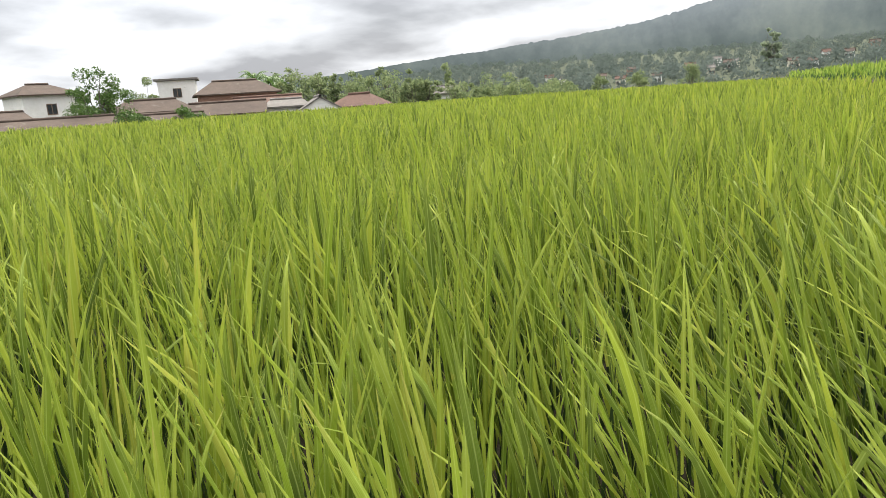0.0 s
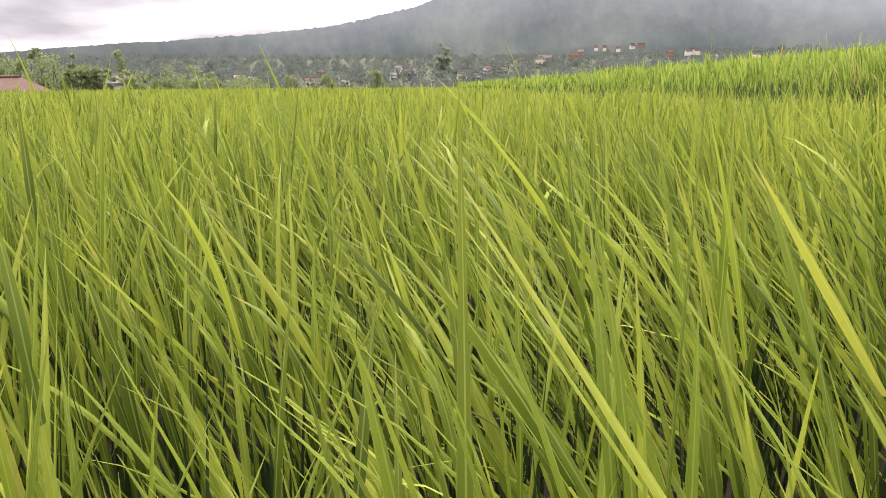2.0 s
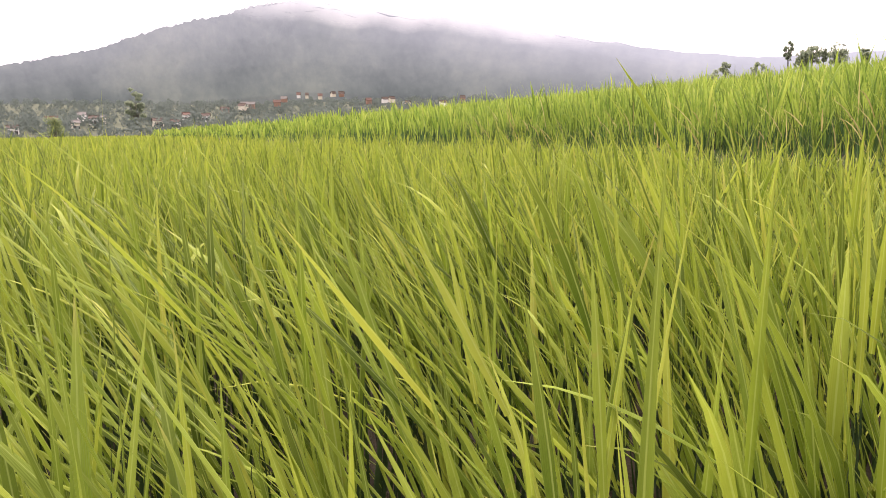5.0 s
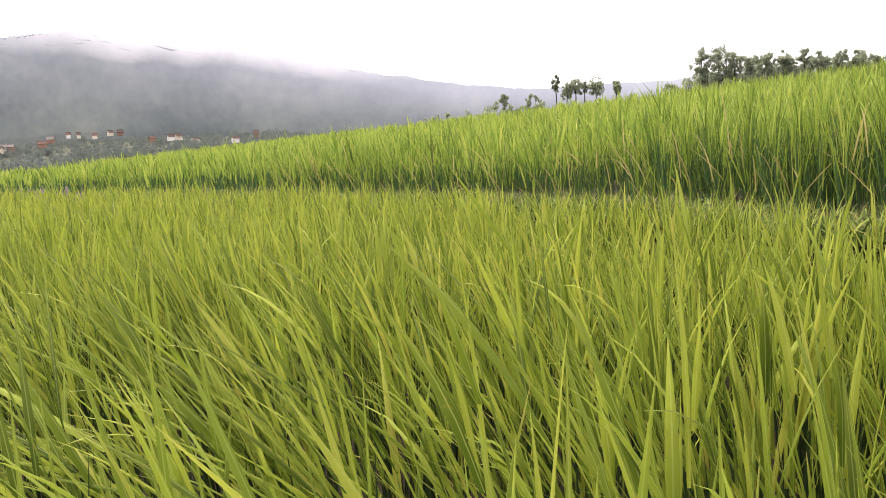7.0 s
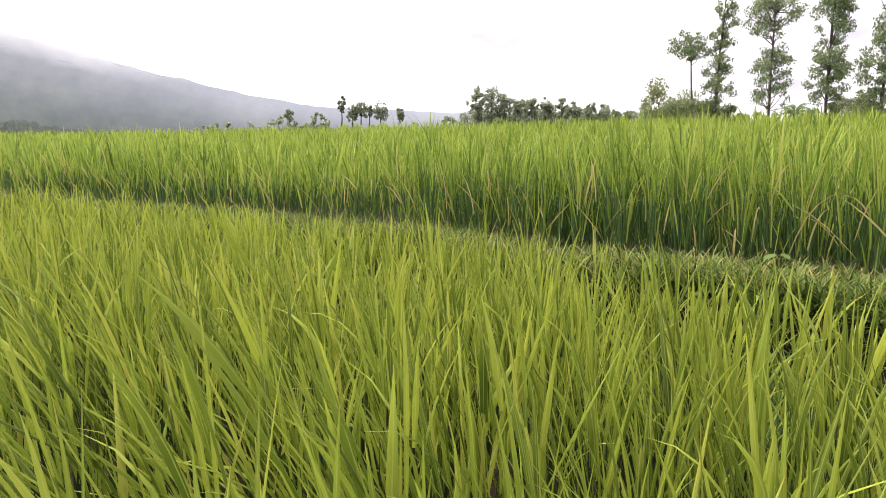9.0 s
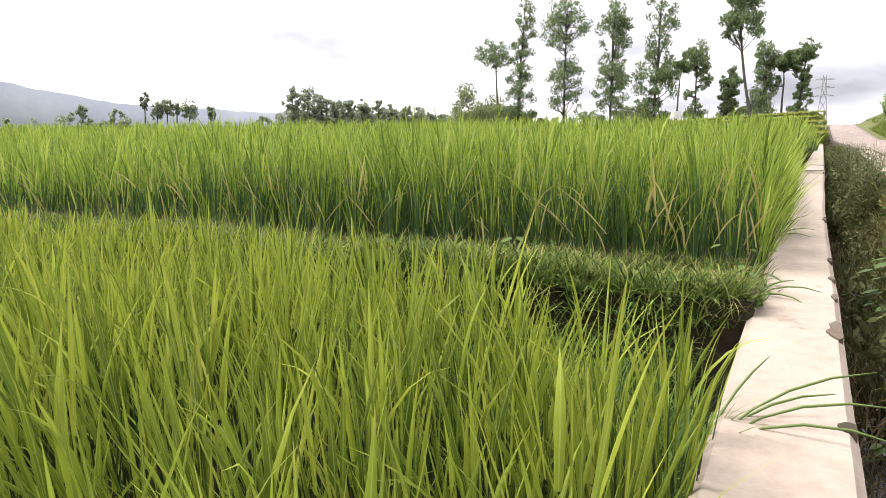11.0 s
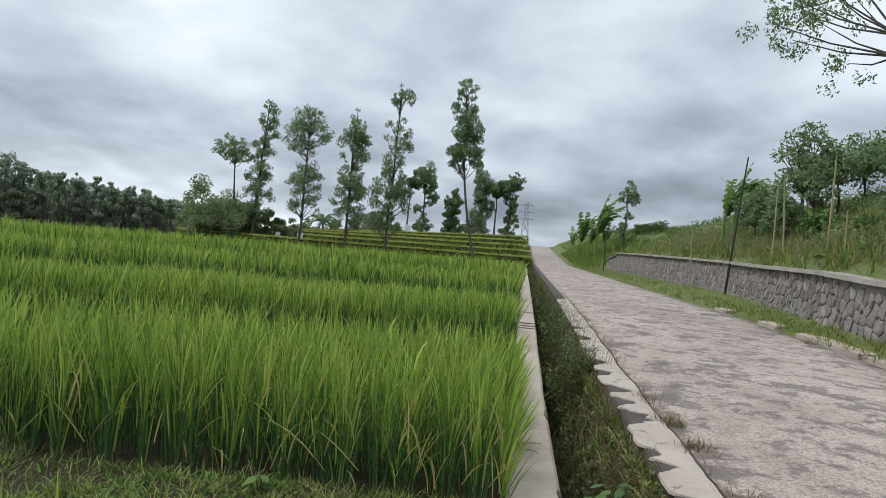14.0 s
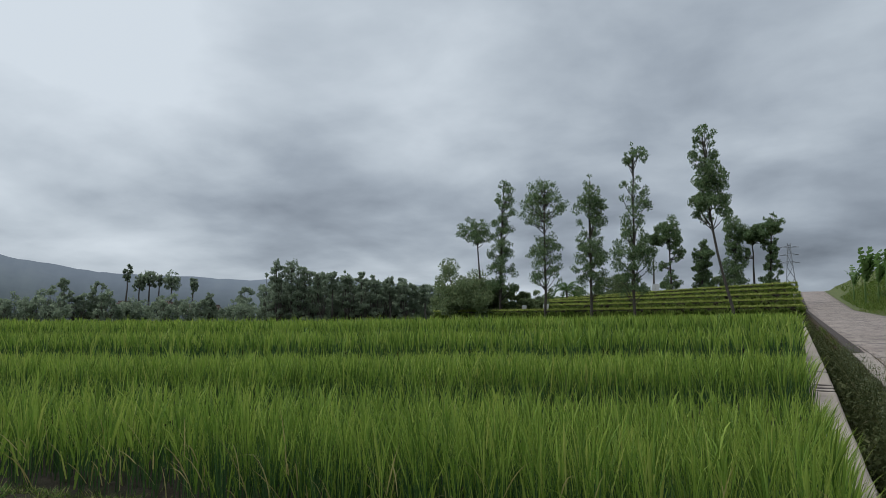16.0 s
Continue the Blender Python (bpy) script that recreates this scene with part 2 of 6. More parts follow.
def road_material():
    """Old concrete: pinkish-beige skin, fine exposed grit, ragged dark worn patches."""
    m, t, b = material("worn_concrete_road")
    geo = t.nodes.new("ShaderNodeTexCoord").outputs["Object"]
    a = noise_tex(t, geo, 0.5, 4, 0.6)
    f = noise_tex(t, geo, 5.0, 9, 0.8)
    g = noise_tex(t, geo, 55.0, 3, 0.7)
    h = noise_tex(t, geo, 24.0, 5, 0.75)
    col = ramp(t, math_node(t, "ADD", math_node(t, "MULTIPLY", a, 0.5), math_node(t, "MULTIPLY", f, 0.5)),
               [(0.40, (0.230, 0.182, 0.157)), (0.48, (0.316, 0.258, 0.226)), (0.56, (0.373, 0.312, 0.275)), (0.66, (0.435, 0.371, 0.332))])
    # grit
    col = mix_rgb(t, ramp(t, g, [(0.38, (0.900, 0.900, 0.900)), (0.52, (0, 0, 0))]), col, (0.139, 0.111, 0.098))
    col = mix_rgb(t, ramp(t, h, [(0.53, (0, 0, 0)), (0.60, (0.750, 0.750, 0.750))]), col, (0.164, 0.131, 0.119))
    # worn patches with crumbling rims
    st = noise_tex(t, geo, 1.9, 5, 0.6, 0.8)
    rag = noise_tex(t, geo, 11.0, 8, 0.8)
    key = math_node(t, "ADD", math_node(t, "MULTIPLY", st, 0.58), math_node(t, "MULTIPLY", rag, 0.42))
    col = mix_rgb(t, ramp(t, key, [(0.522, (0, 0, 0)), (0.54, (0.550, 0.550, 0.550)), (0.60, (0.900, 0.900, 0.900))]), col, (0.082, 0.067, 0.061))
    st = noise_tex(t, geo, 4.2, 3, 0.5, 0.6)
    key = math_node(t, "ADD", math_node(t, "MULTIPLY", st, 0.6), math_node(t, "MULTIPLY", rag, 0.4))
    col = mix_rgb(t, ramp(t, key, [(0.545, (0, 0, 0)), (0.57, (0.800, 0.800, 0.800))]), col, (0.098, 0.082, 0.074))
    t.links.new(col, b.inputs["Base Color"])
    b.inputs["Roughness"].default_value = 0.85
    bp = node(t, "ShaderNodeBump", Strength=0.6, Distance=0.015)
    t.links.new(math_node(t, "ADD", f, math_node(t, "MULTIPLY", h, 0.5)), bp.inputs["Height"])
    t.links.new(bp.outputs[0], b.inputs["Normal"])
    return m


ROAD = road_material()


def mountain_material():
    """Far forested slope with its haze put in as a bluish glow; its top goes into the cloud."""
    m, t, b = material("hazy_mountain")
    pos = t.nodes.new("ShaderNodeTexCoord").outputs["Object"]
    unit = t.nodes.new("ShaderNodeVectorMath")
    unit.operation = "NORMALIZE"
    t.links.new(pos, unit.inputs[0])
    way = unit.outputs[0]
    a = noise_tex(t, way, 9.0, 5, 0.6)
    f = noise_tex(t, way, 70.0, 6, 0.7)
    key = math_node(t, "ADD", math_node(t, "MULTIPLY", a, 0.65), math_node(t, "MULTIPLY", f, 0.35))
    col = ramp(t, key, [(0.38, (0.018, 0.027, 0.023)), (0.5, (0.032, 0.043, 0.038)), (0.64, (0.052, 0.064, 0.054))])
    t.links.new(col, b.inputs["Base Color"])
    b.inputs["Roughness"].default_value = 1.0
    b.inputs["Specular IOR Level"].default_value = 0.0
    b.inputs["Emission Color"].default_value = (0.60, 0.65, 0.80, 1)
    sp = t.nodes.new("ShaderNodeSeparateXYZ")
    t.links.new(pos, sp.inputs[0])
    far = t.nodes.new("ShaderNodeVectorMath")
    far.operation = "LENGTH"
    t.links.new(pos, far.inputs[0])
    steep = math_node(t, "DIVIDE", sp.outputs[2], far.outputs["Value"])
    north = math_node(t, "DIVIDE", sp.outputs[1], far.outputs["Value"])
    # a glow stands in for haze, stronger with distance and towards +y, where the weather comes in
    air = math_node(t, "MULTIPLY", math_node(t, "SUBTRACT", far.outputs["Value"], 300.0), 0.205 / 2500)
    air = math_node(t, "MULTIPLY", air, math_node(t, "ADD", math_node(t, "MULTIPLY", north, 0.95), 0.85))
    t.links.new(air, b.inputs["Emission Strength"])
    # the cloud hangs lower towards +y, where the weather comes in
    edge = math_node(t, "ADD", steep, math_node(t, "MULTIPLY", north, 0.09))
    edge = math_node(t, "ADD", edge, math_node(t, "MULTIPLY", math_node(t, "SUBTRACT", noise_tex(t, way, 7.0, 4, 0.5), 0.5), 0.06))
    fac = math_node(t, "MULTIPLY", math_node(t, "SUBTRACT", edge, 0.148), 13.0, True)
    tr = t.nodes.new("ShaderNodeBsdfTransparent")
    mx = t.nodes.new("ShaderNodeMixShader")
    t.links.new(fac, mx.inputs[0])
    t.links.new(b.outputs[0], mx.inputs[1])
    t.links.new(tr.outputs[0], mx.inputs[2])
    t.links.new(mx.outputs[0], t.nodes["Material Output"].inputs["Surface"])
    return m


MOUNTAIN = mountain_material()
# valley haze is put into this pale, bluish-grey leaf colour
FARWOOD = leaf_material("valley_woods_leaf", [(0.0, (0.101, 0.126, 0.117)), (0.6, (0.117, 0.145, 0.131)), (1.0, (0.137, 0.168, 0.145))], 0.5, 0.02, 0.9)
WHITE = surface("white_wall", [(0.3, (0.578, 0.570, 0.544)), (0.55, (0.680, 0.671, 0.654)), (0.8, (0.731, 0.722, 0.705))], 0.6, 0.9, 0.1, 6, (0.5, 0.66, (0.468, 0.451, 0.416)))
CREAM = surface("cream_wall", [(0.3, (0.52, 0.47, 0.38)), (0.6, (0.64, 0.60, 0.50)), (0.8, (0.70, 0.67, 0.58))], 0.6, 0.9, 0.1)
BRICK = surface("brick_wall", [(0.3, (0.20, 0.115, 0.085)), (0.6, (0.27, 0.165, 0.125)), (0.8, (0.33, 0.22, 0.17))], 1.2, 0.9, 0.3)
GLASS = surface("dark_window", [(0.3, (0.02, 0.022, 0.025)), (0.7, (0.05, 0.055, 0.06))], 1.0, 0.2, 0.0)
WOOD = surface("weathered_wood", [(0.3, (0.10, 0.07, 0.05)), (0.6, (0.17, 0.12, 0.085)), (0.8, (0.24, 0.18, 0.13))], 1.5, 0.85, 0.3)
BAMBOO = surface("bamboo", [(0.3, (0.20, 0.17, 0.09)), (0.6, (0.30, 0.26, 0.14)), (0.8, (0.38, 0.33, 0.19))], 2.0, 0.6, 0.2)
DARKWOOD = surface("dark_pole", [(0.3, (0.02, 0.018, 0.016)), (0.7, (0.05, 0.042, 0.036))], 2.0, 0.8, 0.2)
STEEL = surface("grey_steel", [(0.3, (0.26, 0.27, 0.29)), (0.7, (0.36, 0.37, 0.39))], 0.5, 0.6, 0.1)
PLASTIC = surface("white_sheet", [(0.3, (0.62, 0.62, 0.62)), (0.7, (0.80, 0.80, 0.80))], 3.0, 0.6, 0.1)
WATER = surface("ditch_water", [(0.3, (0.015, 0.013, 0.012)), (0.7, (0.035, 0.03, 0.03))], 3.0, 0.08, 0.15, 6, None, 0.6)
PATCH = surface("dark_broken_mortar", [(0.3, (0.035, 0.028, 0.025)), (0.55, (0.065, 0.052, 0.047)), (0.8, (0.11, 0.09, 0.08))], 5.0, 0.9, 0.6)


def tile_roof(name, stops):
    """Clay roof: courses of tiles as ridged relief, with weathering."""
    m = surface(name, stops, 0.9, 0.9, 0.3, 7, (0.7, 0.60, (0.10, 0.085, 0.07)))
    return m


ROOF_BROWN = tile_roof("brown_roof_tiles", [(0.3, (0.043, 0.032, 0.027)), (0.55, (0.076, 0.056, 0.045)), (0.8, (0.115, 0.086, 0.071))])
ROOF_RED = tile_roof("red_roof_tiles", [(0.3, (0.070, 0.042, 0.034)), (0.55, (0.115, 0.068, 0.054)), (0.8, (0.16, 0.10, 0.08))])
ROOF_GREY = tile_roof("grey_roof_sheets", [(0.3, (0.10, 0.095, 0.09)), (0.55, (0.16, 0.15, 0.14)), (0.8, (0.22, 0.21, 0.195))])


def stone_wall_material():
    m, t, b = material("river_stone")
    rnd = t.nodes.new("ShaderNodeObjectInfo").outputs["Random"]
    geo = t.nodes.new("ShaderNodeNewGeometry").outputs["Random Per Island"]
    pos = t.nodes.new("ShaderNodeTexCoord").outputs["Object"]
    f = noise_tex(t, pos, 14.0, 6, 0.65)
    key = math_node(t, "FRACT", math_node(t, "ADD", rnd, geo))
    col = ramp(t, key, [(0.0, (0.105, 0.093, 0.087)), (0.3, (0.155, 0.134, 0.124)), (0.6, (0.215, 0.175, 0.16)), (0.85, (0.175, 0.165, 0.162)), (1.0, (0.29, 0.255, 0.225))])
    col = mix_rgb(t, ramp(t, f, [(0.45, (0, 0, 0)), (0.75, (0.6, 0.6, 0.6))]), col, (0.10, 0.10, 0.075))
    t.links.new(col, b.inputs["Base Color"])
    b.inputs["Roughness"].default_value = 0.9
    bp = node(t, "ShaderNodeBump", Strength=0.5, Distance=0.02)
    t.links.new(f, bp.inputs["Height"])
    t.links.new(bp.outputs[0], b.inputs["Normal"])
    return m


RIVER = stone_wall_material()

# ---------------------------------------------------------------- building helpers
rng = np.random.default_rng(7)


def mesh_of(name, verts, faces, mat, smooth=False):
    me = bpy.data.meshes.new(name)
    me.from_pydata([tuple(v) for v in verts], [], [tuple(int(i) for i in f) for f in faces])
    me.materials.append(mat)
    if smooth:
        me.polygons.foreach_set("use_smooth", [True] * len(me.polygons))
    me.update()
    return me


def grid_mesh(name, verts, quads, mat, smooth=True, slots=None):
    """Fast mesh from numpy arrays: verts (n, 3), or (n, 5) with the place across and along a blade; quads (m, 4)."""
    me = bpy.data.meshes.new(name)
    verts, quads = np.asarray(verts, np.float32), np.asarray(quads, np.int32)
    extra, verts = verts[:, 3:], np.ascontiguousarray(verts[:, :3])
    k = quads.shape[1]
    me.vertices.add(len(verts))
    me.vertices.foreach_set("co", verts.ravel())
    me.loops.add(quads.size)
    me.loops.foreach_set("vertex_index", quads.ravel())
    me.polygons.add(len(quads))
    me.polygons.foreach_set("loop_start", np.arange(0, quads.size, k, dtype=np.int32))
    me.polygons.foreach_set("use_smooth", np.full(len(quads), smooth))
    for m in mat if isinstance(mat, (list, tuple)) else [mat]:
        me.materials.append(m)
    if slots is not None:
        me.polygons.foreach_set("material_index", np.asarray(slots, np.int32))
    me.update(calc_edges=True)
    for i, name in enumerate(("across", "along")[:extra.shape[1]]):
        me.attributes.new(name, "FLOAT", "POINT").data.foreach_set("value", np.ascontiguousarray(extra[:, i]))
    return me


def thing(name, label, category, at=(0, 0, 0), group="", kind="", turn=0.0):
    e = new(name)
    e.matrix_world = pose(*at, 0, 0, turn)
    return tagged(e, label, category, group, kind)


def part(name, bm, mat, parent, label=""):
    """One mesh object under a thing or a part; bm is a bmesh or a ready mesh, in the parent's space."""
    if isinstance(bm, bmesh.types.BMesh):
        me = bpy.data.meshes.new(name)
        bm.to_mesh(me)
        bm.free()
        me.materials.append(mat)
    else:
        me = bm
    ob = new(name, me)
    ob.parent = parent
    return tagged(ob, label) if label else ob


def box(bm, x0, y0, z0, x1, y1, z1, bevel=0.0):
    r = bmesh.ops.create_cube(bm, size=1.0)
    vs = r["verts"]
    for v in vs:
        v.co = Vector(((x0 + x1) / 2 + v.co.x * (x1 - x0), (y0 + y1) / 2 + v.co.y * (y1 - y0), (z0 + z1) / 2 + v.co.z * (z1 - z0)))
    if bevel:
        es = list({e for v in vs for e in v.link_edges})
        bmesh.ops.bevel(bm, geom=es, offset=bevel, segments=2, profile=0.6, affect="EDGES")
    return bm


def tube(path, radii, sides=7):
    """Verts and quads of a tapered tube along a path of points."""
    path = np.asarray(path, float)
    vs, qs = [], []
    for i, p in enumerate(path):
        d = path[min(i + 1, len(path) - 1)] - path[max(i - 1, 0)]
        d = d / (np.linalg.norm(d) + 1e-9)
        a = np.cross(d, (0.31, 0.95, 0.05))
        a /= np.linalg.norm(a) + 1e-9
        b = np.cross(d, a)
        for k in range(sides):
            w = 2 * math.pi * k / sides
            vs.append(p + radii[i] * (math.cos(w) * a + math.sin(w) * b))
    for i in range(len(path) - 1):
        for k in range(sides):
            n = (k + 1) % sides
            qs.append((i * sides + k, i * sides + n, (i + 1) * sides + n, (i + 1) * sides + k))
    return np.array(vs), np.array(qs)


def joined(pieces):
    vs, qs, n = [], [], 0
    for v, q in pieces:
        vs.append(v)
        qs.append(np.asarray(q) + n)
        n += len(v)
    return np.vstack(vs), np.vstack(qs)


def blades(base, az, length, width, lean, bend, segs, crease=False, side=0.0):
    """Grass-like blades. base (n,3); az, length, width, lean, bend (n,). Strips of quads, pointed at the tip."""
    n = len(base)
    s = np.linspace(0, 1, segs + 1)
    out = np.stack([np.cos(az), np.sin(az), np.zeros(n)], 1)
    turn = az + math.pi / 2 + rng.uniform(-0.9, 0.9, n)
    wid = np.stack([np.cos(turn), np.sin(turn), np.zeros(n)], 1)
    ang = lean[:, None] + bend[:, None] * s[None, :] ** 1.6
    step = length[:, None] / segs
    hor = np.concatenate([np.zeros((n, 1)), np.cumsum(np.sin(ang[:, :-1]) * step, 1)], 1)
    ver = np.concatenate([np.zeros((n, 1)), np.cumsum(np.cos(ang[:, :-1]) * step, 1)], 1)
    mid = base[:, None, :] + hor[:, :, None] * out[:, None, :] + ver[:, :, None] * np.array([0, 0, 1.0])
    prof = np.clip(0.6 + 0.9 * s, 0, 1) * np.clip((1 - s) * 1.9, 0.03, 1) ** 0.9
    half = 0.5 * width[:, None, None] * prof[None, :, None] * wid[:, None, :]
    if crease:
        dep = 0.28 * width[:, None, None] * prof[None, :, None] * (-out[:, None, :])
        v = np.stack([mid - half, mid + dep, mid + half], 2)
        c = 3
    else:
        v = np.stack([mid - half, mid + half], 2)
        c = 2
    cross = np.broadcast_to(np.linspace(0, 1, c)[None, None, :, None], (n, segs + 1, c, 1))
    run = np.broadcast_to(s[None, :, None, None], (n, segs + 1, c, 1))
    v = np.concatenate([v, cross, run], 3).reshape(-1, 5)
    idx = np.arange(n)[:, None, None] * (segs + 1) * c + np.arange(segs)[None, :, None] * c + np.arange(c - 1)[None, None, :]
    idx = idx.ravel()
    q = np.stack([idx, idx + 1, idx + 1 + c, idx + c], 1)
    return v, q


WIND = np.array([-0.02, -0.05])


def rice_blades(xy, ground, per, height, width, segs, crease=False, spread=0.05, least=0.56, low=0.28):
    """Leaf blades of rice hills standing at xy (m,2) on ground heights (m,); height (m,)."""
    m = len(xy)
    n = m * per
    hill = np.repeat(np.arange(m), per)
    a = rng.uniform(0, 2 * math.pi, n)
    r = spread * np.sqrt(rng.uniform(0, 1, n))
    base = np.zeros((n, 3))
    base[:, 0] = xy[hill, 0] + r * np.cos(a)
    base[:, 1] = xy[hill, 1] + r * np.sin(a)
    tip = height[hill] * (least + (1.10 - least) * rng.uniform(0, 1, n) ** 0.75)
    tip *= np.where(rng.uniform(0, 1, n) < 0.04, 1.12, 1.0)
    # older leaves lower down
    under = rng.uniform(0, 1, n) < low
    tip[under] *= rng.uniform(0.55, 0.85, under.sum())
    length = np.minimum(rng.uniform(0.18, 0.42, n), tip)
    base[:, 2] = ground[hill] + tip - length
    lean = np.abs(rng.normal(0.10, 0.17, n)) + 0.08 * r / max(spread, 1e-3)
    bend = np.abs(rng.normal(0.16 if segs > 3 else 0.42, 0.30, n))
    droop = rng.uniform(0, 1, n) < 0.10
    bend[droop] += rng.uniform(0.4, 1.2, droop.sum())
    # a lodged patch, pressed over by the wind
    gust = 1 + 10.0 * np.exp(-((base[:, 0] + 1.6) ** 2 / 0.8 + (base[:, 1] + 0.05) ** 2 / 0.6))
    ox, oy = np.cos(a) * lean + WIND[0] * gust * rng.uniform(0.2, 1.6, n), np.sin(a) * lean + WIND[1] * gust * rng.uniform(0.2, 1.6, n)
    az = np.arctan2(oy, ox) + rng.normal(0, 0.4, n)
    lean = np.hypot(ox, oy)
    # edge plants hang over the low wall
    edge = np.clip((base[:, 0] - drift(base[:, 1]) + 0.62) / 0.28, 0, 1) * (base[:, 1] > 2.5)
    ox = ox + edge * rng.uniform(0.0, 0.34, n)
    az, lean = np.where(edge > 0.02, np.arctan2(oy, ox), az), np.hypot(ox, oy)
    w = width * np.exp(rng.normal(-0.04, 0.28, n))
    return blades(base, az, length, w, lean, bend, segs, crease)


def rice_stems(xy, ground, per, width, spread, high=0.46):
    """Upright sheaths at the foot of the hills, coloured dark in place of shade."""
    m = len(xy)
    n = m * per
    hill = np.repeat(np.arange(m), per)
    a = rng.uniform(0, 2 * math.pi, n)
    r = spread * np.sqrt(rng.uniform(0, 1, n))
    base = np.stack([xy[hill, 0] + r * np.cos(a), xy[hill, 1] + r * np.sin(a), ground[hill]], 1)
    lean = 0.05 + 0.12 * r / max(spread, 1e-3)
    return blades(base, a, np.full(n, high) * rng.uniform(0.8, 1.25, n), np.full(n, width), lean, np.full(n, 0.05), 2)


def leaf_cloud(centres, radii, count, size, flat=1.0, hang=0.0):
    """Small pointed leaves scattered through ellipsoid clumps: centres (m,3), radii (m,3) or (m,)."""
    centres = np.asarray(centres, float)
    radii = np.asarray(radii, float)
    if radii.ndim == 1:
        radii = np.repeat(radii[:, None], 3, 1) * np.array([1, 1, flat])
    per = np.maximum((count * (radii.prod(1) ** 0.66) / (radii.prod(1) ** 0.66).sum()).astype(int), 6)
    k = np.repeat(np.arange(len(centres)), per)
    n = len(k)
    d = rng.normal(0, 1, (n, 3))
    d /= np.linalg.norm(d, axis=1)[:, None]
    p = centres[k] + d * radii[k] * (rng.uniform(0.05, 1, n) ** 0.45)[:, None]
    ax = rng.normal(0, 1, (n, 3))
    ax[:, 2] -= hang
    ax /= np.linalg.norm(ax, axis=1)[:, None]
    bx = np.cross(ax, rng.normal(0, 1, (n, 3)))
    bx /= np.linalg.norm(bx, axis=1)[:, None] + 1e-9
    L = size * rng.uniform(0.6, 1.4, n)[:, None]
    v = np.stack([p - ax * L * 0.5, p + bx * L * 0.2, p + ax * L * 0.5, p - bx * L * 0.2], 1).reshape(-1, 3)
    q = np.arange(n * 4).reshape(-1, 4)
    return v, q

# ---------------------------------------------------------------- the lie of the land
def line(v, pts):
    return np.interp(v, [p[0] for p in pts], [p[1] for p in pts])


ROAD_Z = [(-90, -5.4), (-30, -2.0), (0, 0.196), (10, 0.97), (14, 1.24), (19, 1.53), (32, 2.28), (63, 4.12), (119, 9.55), (180, 9.6)]


def road_z(y):
    return line(y, ROAD_Z)


def drift(y):
    """Sideways run of the road, wall and ditch."""
    return 0.0135 * np.maximum(np.asarray(y, float) - 6, 0)


# fronts of the terraces: y of each step as x runs to the left, and the height of the rice tops
def front(k, x):
    x = np.asarray(x, float)
    if k == 1:
        return np.where(x > -5, 2.5, 2.5 + 0.27 * (x + 5))
    y0, sl, far = {2: (8.0, 0.36, 0.2), 3: (11.6, 0.32, 0.2), 4: (14.7, 0.28, 0.2), 5: (20, 0.2, 0.15), 6: (27, 0.08, 0.0), 7: (36, 0.0, -0.14), 8: (47, 0.0, -0.14)}[k]
    return np.where(x > -9, y0 + sl * x, y0 - 9 * sl + far * (x + 9))


TOPS = {0: 0.42, 1: 0.93, 2: 1.27, 3: 1.67, 4: 2.00, 5: 2.24, 6: 2.5, 7: 2.9}
HIGH = 0.70


def dip(k, x):
    """The upper terraces sink a little towards the valley."""
    return -0.015 * np.clip(-np.asarray(x, float), 0, 14) * (k > 1)


BUND = 0.85   # depth of the grassy bund before terrace 1


def land_z(x, y):
    """The ground sheet, below all that is built on it."""
    x, y = np.asarray(x, float), np.asarray(y, float)
    d = np.hypot(x, y) + 1e-6
    az = np.degrees(np.arctan2(-x, y))
    north = np.minimum(road_z(y) - 1.25, 9.0)
    south = -0.6 - 2.7 * np.clip((d - 43) / 12, 0, 1)
    north = north - 2.4 * np.clip((-x - 20) / 18, 0, 1) * np.clip((y - 42) / 14, 0, 1)
    blend = np.clip((y - 1) / 4, 0, 1)
    z = south * (1 - blend) + north * blend
    hill = np.clip((az - 55) / 20, 0, 1) * np.clip((140 - az) / 12, 0, 1)
    away_low = np.clip((d - 60) / 80, 0, 1) * np.clip((az - 62) / 10, 0, 1) * blend
    z = z * (1 - away_low) - 2.0 * away_low
    return z + hill * 0.058 * np.clip(d - 160, 0, 560)

# ---------------------------------------------------------------- ground
def ground_sheet():
    s = np.concatenate([-np.geomspace(4000, 12, 60), np.linspace(-11, 11, 23), np.geomspace(12, 4000, 60)])
    X, Y = np.meshgrid(s, s)
    Z = land_z(X, Y)
    n = len(s)
    i = (np.arange(n - 1)[:, None] * n + np.arange(n - 1)).ravel()
    q = np.stack([i, i + 1, i + n + 1, i + n], 1)
    ob = new("ground", grid_mesh("ground", np.stack([X, Y, Z], -1).reshape(-1, 3), q, LAND))
    tagged(ob, "green farmland sheet that runs to the hills", "ground", kind="structure")


ground_sheet()


def ribbon(name, ys, sections, mat, smooth=False):
    """A long body along y: sections(y) gives a ring of (x, z) points, the same count for each y."""
    rings = [sections(y) for y in ys]
    k = len(rings[0])
    v = [(x, y, z) for y, ring in zip(ys, rings) for x, z in ring]
    f = []
    for i in range(len(ys) - 1):
        for j in range(k):
            n = (j + 1) % k
            f.append((i * k + j, i * k + n, (i + 1) * k + n, (i + 1) * k + j))
    f += [tuple(range(k))[::-1], tuple(range((len(ys) - 1) * k, len(ys) * k))]
    return mesh_of(name, v, f, mat, smooth)


def wobble(y, k, amp=0.01):
    return amp * noise.noise((y * 1.7, k * 7.3, 0.4)) + 0.5 * amp * noise.noise((y * 7.1, k * 3.1, 2.0))


